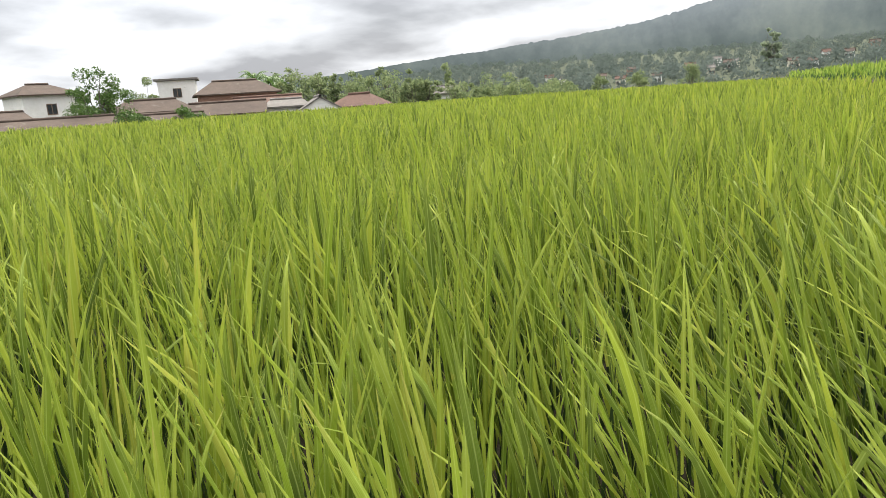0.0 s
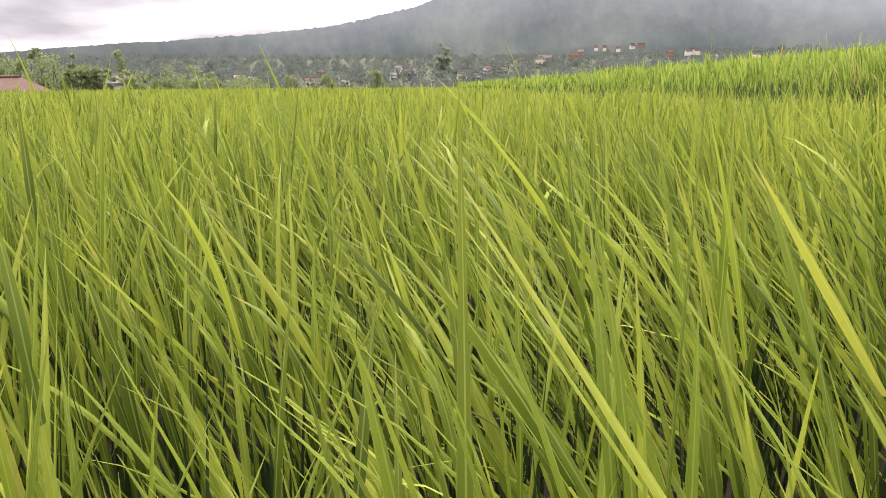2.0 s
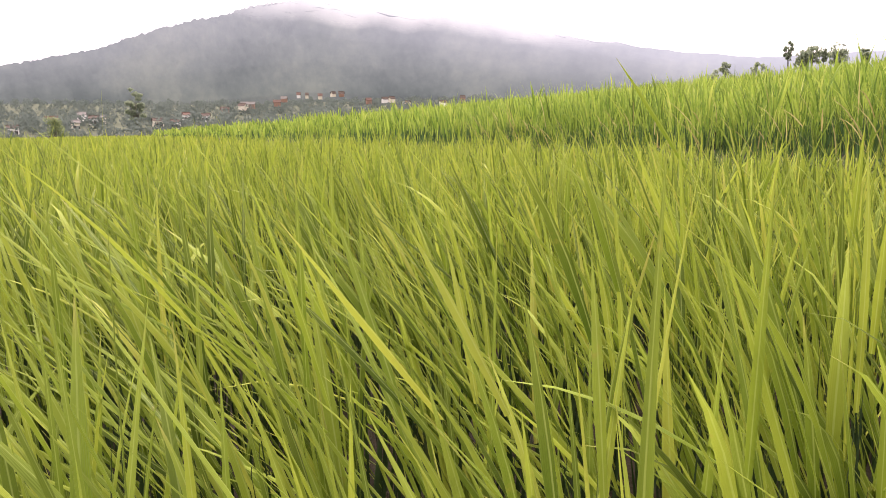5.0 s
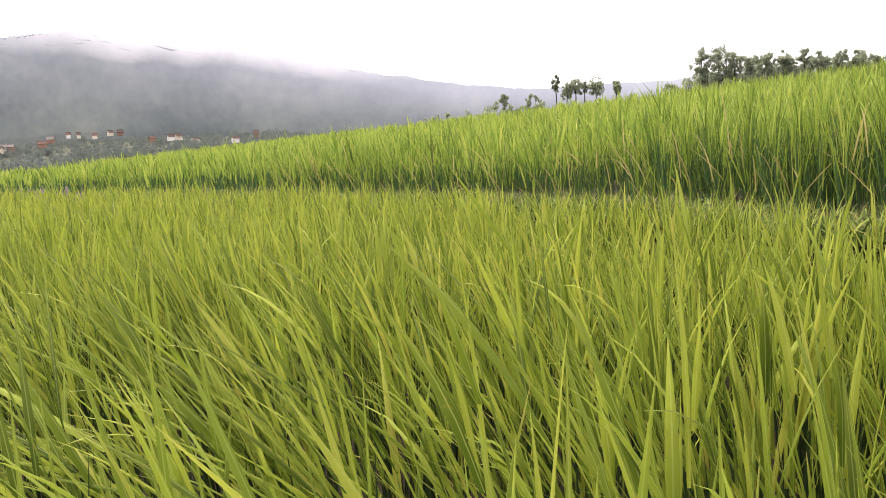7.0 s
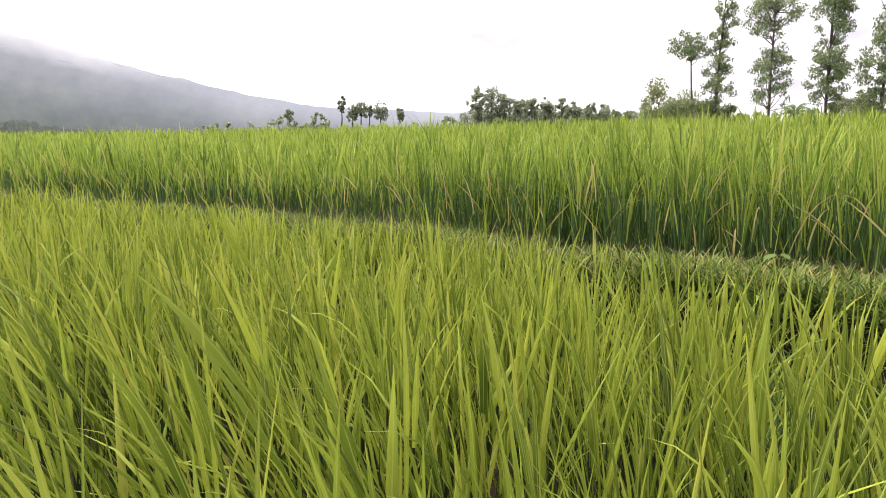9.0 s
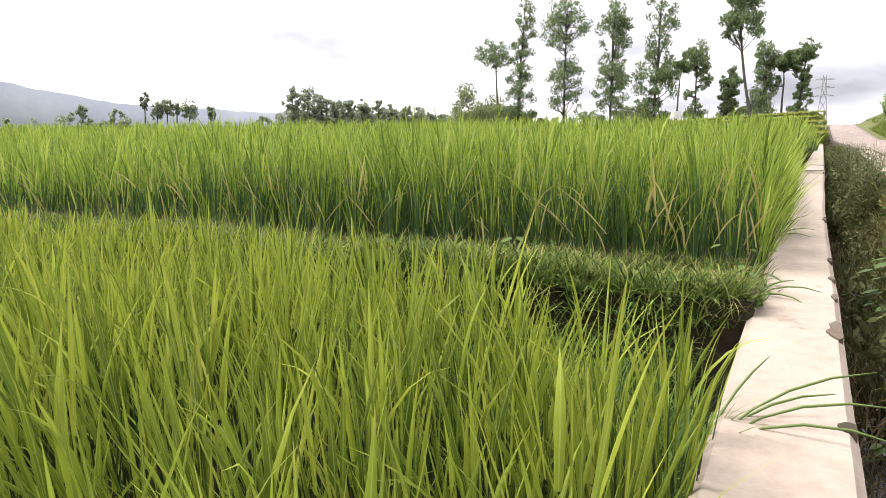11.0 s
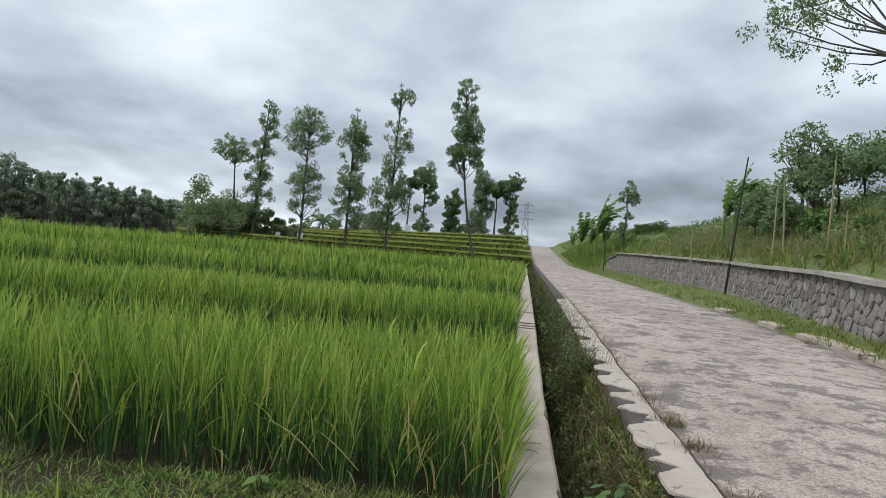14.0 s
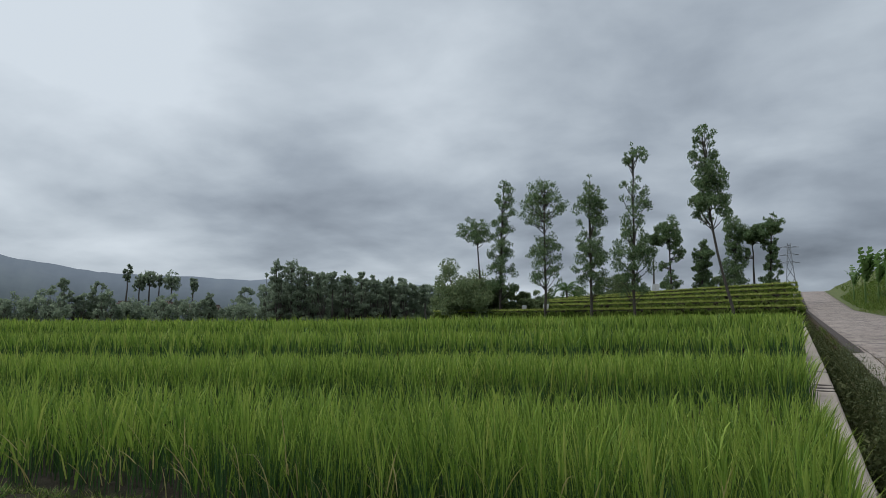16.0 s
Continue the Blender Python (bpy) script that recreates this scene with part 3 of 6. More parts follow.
YS = np.concatenate([np.arange(-8, 16, 0.25), np.arange(16, 48, 1.0), np.arange(48, 122, 3.0)])


def wall_ring(y):
    z = road_z(y) - 0.196
    d = float(drift(y))
    a, b = -0.29 + d + wobble(y, 1, 0.004), d + wobble(y, 2, 0.005)
    return [(a - 0.03, z - 0.9), (b + 0.03, z - 0.9), (b, z - 0.02), (b - 0.02, z), (a + 0.02, z + wobble(y, 3, 0.006)), (a, z - 0.02)]


tagged(new("ditch_wall", ribbon("ditch_wall", YS, wall_ring, MORTAR)), "pale mortar-capped low wall between rice and ditch", "wall", kind="structure")


def road_ring(y):
    z = road_z(y)
    d = float(drift(y))
    l, r = 0.66 + d, 3.88 + d
    n = 9
    top = [(l + (r - l) * k / n, z + 0.03 * math.sin(math.pi * k / n) + wobble(y, 20 + k, 0.012)) for k in range(n + 1)]
    return [(r, z - 0.5), (l, z - 0.5)][::-1] + top[::-1]


tagged(new("road", ribbon("road", YS, road_ring, ROAD, True)), "worn pale concrete village road with dark stains", "road", kind="structure")


def bed_ring(y):
    z = road_z(y) - 0.196
    d = float(drift(y))
    e = wobble(y, 9, 0.05)
    up = min(max((y - 2.4) / 1.4, 0), 1)
    return [(-0.05 + d, z - 0.9), (0.6 + d, z - 0.9), (0.52 + d, z + 0.03 + 0.11 * up + 0.4 * e), (0.42 + d, z - 0.12 + 0.09 * up + e), (0.33 + d, z - 0.40 + e), (0.26 + d, z - 0.58 + wobble(y, 5, 0.05)), (0.13 + d, z - 0.60 + wobble(y, 6, 0.05)), (-0.02 + d, z - 0.42 + wobble(y, 8, 0.06))]


tagged(new("ditch_bed", ribbon("ditch_bed", YS, bed_ring, DITCH, True)), "dark muddy bed of the roadside ditch", "ditch", kind="structure")


def terrace(k):
    """Earth body of one terrace."""
    z = TOPS[k] - HIGH
    xs = np.concatenate([np.arange(-0.27, -12, -0.5), np.arange(-12, -74 if k < 2 else -46, -2.0)])
    lo = front(k, xs) if k else np.full(len(xs), -44.0)
    hi = front(k + 1, xs) + 0.25
    x0 = drift(lo) * (xs > -0.3) + xs
    v, f = [], []
    n = len(xs)
    for i in range(n):
        for y, h in ((lo[i] - 0.06, z - 1.2), (lo[i], z + wobble(xs[i], k, 0.05)), (hi[i], z), (hi[i], z - 1.2)):
            v.append((x0[i], y, h + float(dip(k, xs[i]))))
    for i in range(n - 1):
        for j in range(4):
            m = (j + 1) % 4
            f.append((i * 4 + j, (i + 1) * 4 + j, (i + 1) * 4 + m, i * 4 + m))
    f += [(0, 1, 2, 3), tuple(4 * (n - 1) + j for j in (3, 2, 1, 0))]
    return tagged(new("terrace", mesh_of("terrace", v, f, SOIL)), "muddy earth step under a rice terrace", "terrace", kind="structure")


for k in range(8):
    terrace(k)

# ---------------------------------------------------------------- rice

def hills(k, x0, x1, y0, y1, pitch, jitter=0.35, margin=0.0):
    """Planting grid of terrace k within a box."""
    gx = np.arange(x0, x1, pitch)
    gy = np.arange(y0, y1, pitch)
    X, Y = np.meshgrid(gx, gy)
    p = np.stack([X.ravel(), Y.ravel()], 1)
    p += rng.uniform(-jitter, jitter, p.shape) * pitch
    lo = front(k, p[:, 0]) + (BUND + 0.05 if k == 1 else 0.2) if k else -42.0
    hi = front(k + 1, p[:, 0]) - (0.02 if k == 0 else 0.45)
    ok = (p[:, 1] > lo) & (p[:, 1] < hi - margin) & (p[:, 0] < -0.315 + drift(p[:, 1]))
    if k == 0:
        # a weedy corner by the wall, left unplanted
        ok &= ~((p[:, 0] > -1.75) & (p[:, 1] > 1.42 + 0.72 * np.clip(-p[:, 0] - 0.42, 0, 2)))
    return p[ok]


def away(p):
    return np.hypot(p[:, 0] + 0.5, p[:, 1])


def rice_terrace(k, bands):
    """bands: (near, far, pitch, blades per hill, width, segments, stems per hill, stem width)"""
    z = TOPS[k] - HIGH
    leaves, stems = [], []
    for near, far, pitch, per, width, segs, sper, swidth in bands:
        p = hills(k, -min(far + 0.7, 72 if k < 2 else 48), 1.5, -min(far, 42), min(far, 60), pitch)
        d = away(p)
        p = p[(d >= near) & (d < far)]
        if len(p):
            h = HIGH * (1.035 if k == 1 else 1.0) * (1.0 + (0.15 if k == 0 else 0.09 if k == 1 else 0.05) * np.array([noise.noise((a * 0.7, b * 0.7, k)) for a, b in p]) + rng.uniform(-0.09, 0.09, len(p)) * (1 if k == 0 else 0.6))
            g = z + dip(k, p[:, 0])
            leaves.append(rice_blades(p, g, per, h, width, segs, segs > 4, 0.32 * pitch, (0.72, 0.5)[k] if k < 2 else 0.84, 0.2 if near < 4 else 0.08))
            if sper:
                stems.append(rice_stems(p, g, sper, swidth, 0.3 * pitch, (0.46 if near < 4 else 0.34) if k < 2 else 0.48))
    if k == 1:
        # the outer row stands against the wall and hangs over it
        y = np.arange(front(1, 0) + BUND + 0.03, front(2, 0) - 0.3, 0.085)
        p = np.stack([-0.30 + drift(y) + rng.uniform(-0.02, 0.0, len(y)), y], 1)
        leaves.append(rice_blades(p, np.full(len(y), z), 15, np.full(len(y), HIGH * 0.98), 0.0105, 5, True, 0.02, 0.45))
    if leaves:
        nl = sum(len(q) for _, q in leaves)
        v, q = joined(leaves + stems)
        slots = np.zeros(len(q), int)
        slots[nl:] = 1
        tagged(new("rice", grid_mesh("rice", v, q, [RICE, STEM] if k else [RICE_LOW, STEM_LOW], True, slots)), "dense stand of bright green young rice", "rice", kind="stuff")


rice_terrace(0, [(0.25, 2.2, 0.15, 25, 0.0100, 5, 9, 0.008), (2.2, 4.5, 0.165, 24, 0.0105, 4, 7, 0.01), (4.5, 9, 0.21, 18, 0.0145, 3, 4, 0.014),
                 (9, 20, 0.34, 13, 0.028, 2, 2, 0.04), (20, 46, 0.62, 11, 0.055, 2, 1, 0.1), (46, 72, 0.95, 9, 0.1, 2, 1, 0.15)])
rice_terrace(1, [(0.3, 5.2, 0.155, 25, 0.0100, 5, 13, 0.009), (5.2, 10, 0.20, 19, 0.0145, 3, 6, 0.014), (10, 20, 0.32, 14, 0.026, 2, 3, 0.04), (20, 46, 0.60, 11, 0.052, 2, 1, 0.1), (46, 72, 0.95, 9, 0.1, 2, 1, 0.15)])
for k in (2, 3, 4, 5, 6, 7):
    rice_terrace(k, [(3, 10, 0.18, 19, 0.0130, 3, 6, 0.014), (10, 22, 0.29, 14, 0.023, 3, 4, 0.035), (22, 58, 0.54, 11, 0.048, 2, 2, 0.09)])

# ---------------------------------------------------------------- mountain
SKYLINE = [(15, 3.0), (25, 3.6), (28, 4.5), (31, 4.9), (36, 5.05), (44, 4.7), (53, 4.8), (57, 5.15), (60, 5.5), (65, 6.7), (71, 7.7), (80, 9.3), (88, 10.4), (92, 10.0), (96, 8.8), (101.5, 7.5), (104.5, 6.2), (111, 4.8), (120, 3.9), (131, 2.9), (140, 2.0), (150, 1.0), (200, 0.5)]


def slope_z(az, d):
    """Height of the mountain side, az in degrees, d from 900 to 3600 m."""
    f = (d - 900) / 2700
    el = np.interp(az, [s[0] for s in SKYLINE], [s[1] for s in SKYLINE])
    prof = np.interp(f, [0, 0.25, 1], [0.26, 0.5, 1.0])
    a = math.radians(az)
    rough = noise.fractal((math.cos(a) * d / 420, math.sin(a) * d / 420, 0), 0.9, 2.1, 5)
    small = noise.fractal((az * 3.6, d / 130, 3), 0.6, 2.2, 5)
    return d * math.tan(math.radians(el)) * prof * (1 + 0.035 * rough * min(f * 4, 1) + 0.018 * small)


def mountain():
    az = np.concatenate([np.linspace(15, 90, 120), np.linspace(90.2, 145, 520), np.linspace(146, 200, 40)])
    ds = np.linspace(900, 3600, 44)
    v = np.array([(-math.sin(math.radians(a)) * d, math.cos(math.radians(a)) * d, slope_z(a, d) if i else -20) for i, d in enumerate(ds) for a in az])
    n = len(az)
    i = (np.arange(len(ds) - 1)[:, None] * n + np.arange(n - 1)).ravel()
    q = np.stack([i, i + 1, i + n + 1, i + n], 1)
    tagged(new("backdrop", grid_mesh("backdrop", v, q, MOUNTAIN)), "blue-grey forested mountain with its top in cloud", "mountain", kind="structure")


mountain()


def tall_leaves():
    """A few leaves that stand out over the rest: foot, tip and width of each."""
    ends = [((-0.74, 0.21), (-0.98, -0.17, 0.53), 0.0130), ((-0.92, 0.20), (-0.90, -0.11, 0.41), 0.0045), ((-0.61, 0.18), (-0.91, -0.22, 0.50), 0.0100), ((-0.86, -0.19), (-0.87, -0.195, 0.535), 0.012),
            ((-0.90, 0.02), (-0.94, -0.185, 0.555), 0.010), ((-0.89, -0.08), (-0.90, -0.075, 0.565), 0.007), ((-0.80, 0.15), (-0.91, -0.30, 0.41), 0.008), ((-0.86, 0.10), (-0.92, -0.13, 0.39), 0.014),
            ((-0.84, 0.12), (-0.90, -0.22, 0.48), 0.017), ((-0.98, 0.22), (-1.01, 0.31, 0.52), 0.013), ((-0.87, 0.19), (-0.89, 0.21, 0.535), 0.013), ((-0.80, -0.77), (-0.83, -0.80, 0.58), 0.013), ((-1.05, 0.06), (-1.09, -0.05, 0.41), 0.011)]
    b = np.array([(x, y, -0.02) for (x, y), _, _ in ends])
    d = np.array([p for _, p, _ in ends]) - b
    n = len(ends)
    v, q = blades(b, np.arctan2(d[:, 1], d[:, 0]), np.linalg.norm(d, axis=1), np.array([w for _, _, w in ends]), np.arctan2(np.hypot(d[:, 0], d[:, 1]), d[:, 2]) - 0.05, np.full(n, 0.13), 9, True)
    tagged(new("tall_rice_leaves", grid_mesh("tall_rice_leaves", v, q, RICE_LOW)), "broad rice leaves standing over the rest", "rice", kind="stuff")


tall_leaves()

# ---------------------------------------------------------------- ditch, bund and road edges
def tufts(name, label, pts, per, high, width, mat, segs=3, lean=0.35, bend=0.7, category="grass"):
    """Grass of many blades at pts (n,3)."""
    pts = np.asarray(pts, float)
    n = len(pts) * per
    i = np.repeat(np.arange(len(pts)), per)
    b = pts[i] + np.stack([rng.normal(0, 0.025, n), rng.normal(0, 0.025, n), np.zeros(n)], 1)
    v, q = blades(b, rng.uniform(0, 6.283, n), high * rng.uniform(0.45, 1.25, n), width * rng.uniform(0.6, 1.3, n),
                  np.abs(rng.normal(lean, 0.25, n)), np.abs(rng.normal(bend, 0.4, n)), segs)
    return tagged(new(name, grid_mesh(name, v, q, mat)), label, category, kind="stuff")


def bund_z(x, t):
    """Top of the grassy bund; t from 0 at its front foot to 1 at its back."""
    return -0.32 + 0.56 * np.clip(t / 0.16, 0, 1) + 0.03 * np.sin(3.1 * x) * np.clip(t * 3, 0, 1)


def bund():
    xs = np.arange(-0.28, -16, -0.3)
    ts = np.linspace(0, 1.05, 9)
    v = []
    for x in xs:
        y0 = float(front(1, x))
        for t in ts:
            y = y0 - 0.12 + (BUND + 0.12) * t
            v.append((x, y + 0.02 * noise.noise((x * 4, t * 9, 1)), bund_z(x, t) + 0.035 * noise.noise((x * 2.3, t * 5, 2))))
    n = len(ts)
    q = np.array([(i * n + j, i * n + j + 1, (i + 1) * n + j + 1, (i + 1) * n + j) for i in range(len(xs) - 1) for j in range(n - 1)])
    tagged(new("bund", grid_mesh("bund", np.array(v), q, SOIL)), "low earth bund between two rice terraces", "bund", kind="structure")
    m = 7600
    x = -0.3 - 13 * rng.uniform(0, 1, m) ** 1.8
    t = rng.uniform(0.08, 1.0, m)
    y = front(1, x) - 0.12 + (BUND + 0.12) * t
    pts = np.stack([x, y, bund_z(x, t) - 0.01], 1)
    bare = (x > -0.46) & (t < 0.16)
    # grass grows in clumps, with trodden gaps between
    lush = np.array([noise.noise((a * 3.3, b * 3.3, 9)) for a, b in zip(x, y)])
    k = rng.uniform(0, 1, m)
    keep = ~bare & (lush > -0.34)
    pts, k, lush, t = pts[keep], k[keep], lush[keep], t[keep]
    tufts("bund_grass", "short matted green grass on the bund", pts[k < 0.42], 6, 0.075, 0.008, TURF, 3, 0.8, 1.2)
    tufts("bund_tufts", "longer curling grass tufts on the bund", pts[(lush > 0.12) & (k > 0.50) & (k < 0.78) & (t < 0.62)], 12, 0.15, 0.0085, TURF, 5, 0.55, 1.5)
    tufts("bund_herbs", "small dark herbs on the bund", pts[(k > 0.67) & (k < 0.83)], 6, 0.07, 0.012, GRASS_DARK, 2, 0.8, 0.5)
    m = 1100
    fx, ft = -0.5 - 11 * rng.uniform(0, 1, m) ** 1.5, rng.uniform(0.0, 0.2, m)
    face = np.stack([fx, front(1, fx) - 0.12 + (BUND + 0.12) * ft, bund_z(fx, ft) - 0.01], 1)
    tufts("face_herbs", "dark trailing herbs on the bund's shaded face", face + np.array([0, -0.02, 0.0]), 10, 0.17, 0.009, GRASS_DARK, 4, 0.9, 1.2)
    tufts("bund_straw", "pale dry grass lying on the bund", pts[k > 0.90], 5, 0.15, 0.004, STRAW_DULL, 4, 0.8, 1.3)
    # long grass that hangs over the front lip
    lip = 620
    lx, lt = -0.34 - 11 * rng.uniform(0, 1, lip) ** 1.5, rng.uniform(0.13, 0.27, lip)
    lp = np.stack([lx, front(1, lx) - 0.12 + (BUND + 0.12) * lt, bund_z(lx, lt) - 0.02], 1)
    tufts("lip_grass", "curling grass along the lip of the bund", lp, 11, 0.19, 0.0075, TURF, 5, 0.5, 1.6)
    foot = 420
    fx = -0.32 - 11 * rng.uniform(0, 1, foot) ** 1.6
    fp = np.stack([fx, front(1, fx) + BUND + rng.uniform(-0.12, 0.08, foot), np.full(foot, 0.22)], 1)
    tufts("foot_weeds", "mixed weeds at the foot of the upper rice", fp, 7, 0.12, 0.007, TURF, 4, 0.6, 1.2, "weeds")
    m = 2400
    wx = rng.uniform(-1.9, -0.34, m)
    wy = rng.uniform(1.2, 2.42, m)
    keep = (wy > 1.36 + 0.72 * np.clip(-wx - 0.42, 0, 2)) & ~((wx > -0.52) & (wy > 2.12))
    wp = np.stack([wx, wy, np.full(m, -0.29)], 1)[keep]
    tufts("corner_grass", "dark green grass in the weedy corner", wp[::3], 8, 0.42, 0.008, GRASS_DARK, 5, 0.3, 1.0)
    tufts("corner_herbs", "small dark herbs in the weedy corner", wp, 8, 0.22, 0.010, TURF, 4, 0.6, 1.2)
    # dead and drooping leaves at the foot of the upper rice
    n = 170
    x = -0.32 - 9 * rng.uniform(0, 1, n) ** 1.3
    b = np.stack([x, front(1, x) + BUND + rng.uniform(-0.02, 0.15, n), 0.23 + rng.uniform(0.02, 0.34, n)], 1)
    v, q = blades(b, rng.normal(-1.57, 0.8, n), rng.uniform(0.2, 0.5, n), rng.uniform(0.007, 0.013, n), rng.uniform(0.2, 0.8, n), rng.uniform(0.3, 1.5, n), 5)
    tagged(new("dead_leaves", grid_mesh("dead_leaves", v, q, STRAW)), "straw-coloured drooping leaves at the rice's foot", "leaves", kind="stuff")


bund()


def ditch_growth():
    def along(n, y0, y1, x0, x1, dz):
        y = y0 + (y1 - y0) * rng.uniform(0, 1, n) ** 1.5
        x = rng.uniform(x0, x1, n)
        return np.stack([x + drift(y), y, road_z(y) - 0.196 + dz + rng.uniform(-0.04, 0.04, n)], 1)
    tufts("dry_ditch_grass", "brown dry grass along the ditch wall", along(900, 1.2, 26, 0.0, 0.12, -0.46), 7, 0.17, 0.006, DRY, 4, 0.4, 1.0)
    for x, dz, n in ((0.34, -0.36, 520), (0.42, -0.16, 520), (0.46, 0.03, 420)):
        tufts("slope_grass", "brown dry grass on the ditch slope", along(n, 1.0, 24, x - 0.04, x + 0.04, dz), 7, 0.20, 0.006, DRY, 4, 0.6, 1.2)
        tufts("slope_green", "olive green grass on the ditch slope", along(n, 1.0, 30, x - 0.04, x + 0.04, dz), 7, 0.19, 0.008, TURF, 4, 0.6, 1.2)
    tufts("ditch_grass", "dark green grass in the roadside ditch", along(700, 3.0, 60, 0.12, 0.42, -0.52), 7, 0.32, 0.008, WEED, 4, 0.35, 0.9)
    # tangled herbs that cover the earth slope below the road edge
    for mat, word, n, r, leaf, x0, x1, dz in ((DRY, "withered brown", 460, 0.08, 0.030, 0.10, 0.50, -0.07), (WEED, "small dark", 280, 0.085, 0.034, 0.18, 0.50, -0.06), (GRASS_DARK, "dull green", 120, 0.08, 0.040, 0.26, 0.49, -0.05), (SEDGE, "pale grey-green", 70, 0.07, 0.026, 0.10, 0.50, -0.12)):
        c = along(n, 1.2, 12.0, x0, x1, dz)
        c[:, 2] -= 2.0 * np.clip(0.5 - (c[:, 0] - drift(c[:, 1])), 0, 0.34)
        v, q = leaf_cloud(c, np.full(n, r), n * 48, leaf, 1.1)
        tagged(new("slope_herbs", grid_mesh("slope_herbs", v, q, mat, False)), word + " herbs tangled on the ditch slope", "weeds", kind="stuff")
    # ragged plants that hang against the side of the road edge
    for mat, word, n, leaf in ((DRY, "withered brown", 300, 0.026), (TURF, "olive green", 130, 0.03), (GRASS_DARK, "dull green", 70, 0.04)):
        c = along(n, 1.9, 9.0, 0.40, 0.49, 0.09)
        c[:, 2] -= rng.uniform(0.0, 0.34, n)
        v, q = leaf_cloud(c, rng.uniform(0.04, 0.075, n), n * 36, leaf, 1.3)
        tagged(new("edge_herbs", grid_mesh("edge_herbs", v, q, mat, False)), word + " herbs against the road edge", "weeds", kind="stuff")
    # leafy weeds that fill the ditch further up
    for y0, y1, n, r in ((3.2, 7.0, 80, 0.09), (7.0, 14.0, 200, 0.13), (14.0, 45.0, 260, 0.2)):
        c = along(n, y0, y1, 0.12, 0.42, -0.36)
        c[:, 2] += rng.uniform(-0.12, 0.14 if y0 < 7 else 0.22, n)
        v, q = leaf_cloud(c, np.full(n, r), n * 60, 0.045 if y0 < 7 else 0.065, 1.4)
        tagged(new("ditch_weeds", grid_mesh("ditch_weeds", v, q, WEED, False)), "dark leafy weeds crowding the ditch", "weeds", kind="stuff")
    # small pale lilac flecks scattered low through the ditch
    c = along(70, 1.5, 7.0, 0.10, 0.34, -0.40)
    v, q = leaf_cloud(c, np.full(len(c), 0.06), 700, 0.018, 0.8)
    tagged(new("lilac_flecks", grid_mesh("lilac_flecks", v, q, LILAC, False)), "tiny pale lilac flecks low in the ditch", "flowers", kind="stuff")
    # tall thin flowering weeds against the road edge
    c = along(190, 6.6, 15.0, 0.24, 0.56, -0.14)
    tufts("tall_weeds", "thin grey-green weeds standing over the road edge", c, 5, 0.50, 0.006, WEED, 4, 0.18, 0.4, "weeds")
    for mat, n, leaf, h in ((WEED, 19000, 0.034, 0.18), (SEDGE, 2600, 0.024, 0.34)):
        v, q = leaf_cloud(c + np.array([0, 0, h]), np.full(len(c), 0.085), n, leaf, 2.3)
        tagged(new("weed_heads", grid_mesh("weed_heads", v, q, mat, False)), "small leaves of tall roadside weeds", "weeds", kind="stuff")


ditch_growth()


def broad_plant(at, high, n, name="broadleaf_weed", label="green broadleaf weed growing in the ditch", size=0.11):
    e = thing(name, label, "plant", at, "broadleaf weeds")
    stems, vs, fs = [], [], []
    for i in range(n):
        a = rng.uniform(0, 6.283)
        r = rng.uniform(0.05, 0.55) * high
        h = high * rng.uniform(0.35, 1.0)
        tip = np.array([math.cos(a) * r, math.sin(a) * r, h])
        stems.append(tube([(0, 0, 0), tip * (0.5, 0.5, 0.62), tip], [0.006, 0.004, 0.002], 5))
        d = np.array([math.cos(a), math.sin(a), -0.25])
        s = np.array([-math.sin(a), math.cos(a), 0])
        L = size * rng.uniform(0.7, 1.3)
        for t, w in ((0, 0.06), (0.3, 0.34), (0.65, 0.28), (1.0, 0.02)):
            c = tip + d * L * t - np.array([0, 0, 0.12 * L * t * t])
            vs += [c - s * L * w, c - np.array([0, 0, 0.04 * L]), c + s * L * w]
        b = len(vs) - 12
        fs += [(b + 3 * k + j, b + 3 * k + j + 1, b + 3 * k + j + 4, b + 3 * k + j + 3) for k in range(3) for j in range(2)]
    v, q = joined(stems)
    part("stem", grid_mesh("stem", v, q, WEED), WEED, e)
    part("foliage", grid_mesh("foliage", np.array(vs), np.array(fs), BROAD), BROAD, e)
    return e


broad_plant((0.43, 3.95, -0.14), 0.48, 120, size=0.068)
broad_plant((0.44, 4.7, -0.10), 0.20, 36, size=0.05)
broad_plant((0.44, 3.3, -0.10), 0.18, 30, size=0.05)
broad_plant((0.36, 2.75, -0.20), 0.26, 30, size=0.06)
broad_plant((0.24, 2.45, -0.40), 0.30, 40, size=0.05)
broad_plant((-0.36, 3.05, 0.20), 0.20, 9, label="round-leaved weed beside the low wall", size=0.06)
broad_plant((-0.62, 2.32, -0.30), 0.24, 12, label="pale-leaved weed at the foot of the bund", size=0.06)
broad_plant((-1.45, 3.2, 0.22), 0.14, 8, label="small weed on the grassy bund", size=0.06)


def water():
    ys = np.arange(-6, 12, 0.3)
    v = [(x + float(drift(y)), y, float(road_z(y)) - 0.196 - 0.555) for y in ys for x in (0.0, 0.2, 0.4)]
    q = [(i * 3 + j, i * 3 + j + 1, (i + 1) * 3 + j + 1, (i + 1) * 3 + j) for i in range(len(ys) - 1) for j in range(2)]
    tagged(new("water", mesh_of("water", v, q, WATER, True)), "thin dark water in the bottom of the ditch", "water", kind="structure")


water()

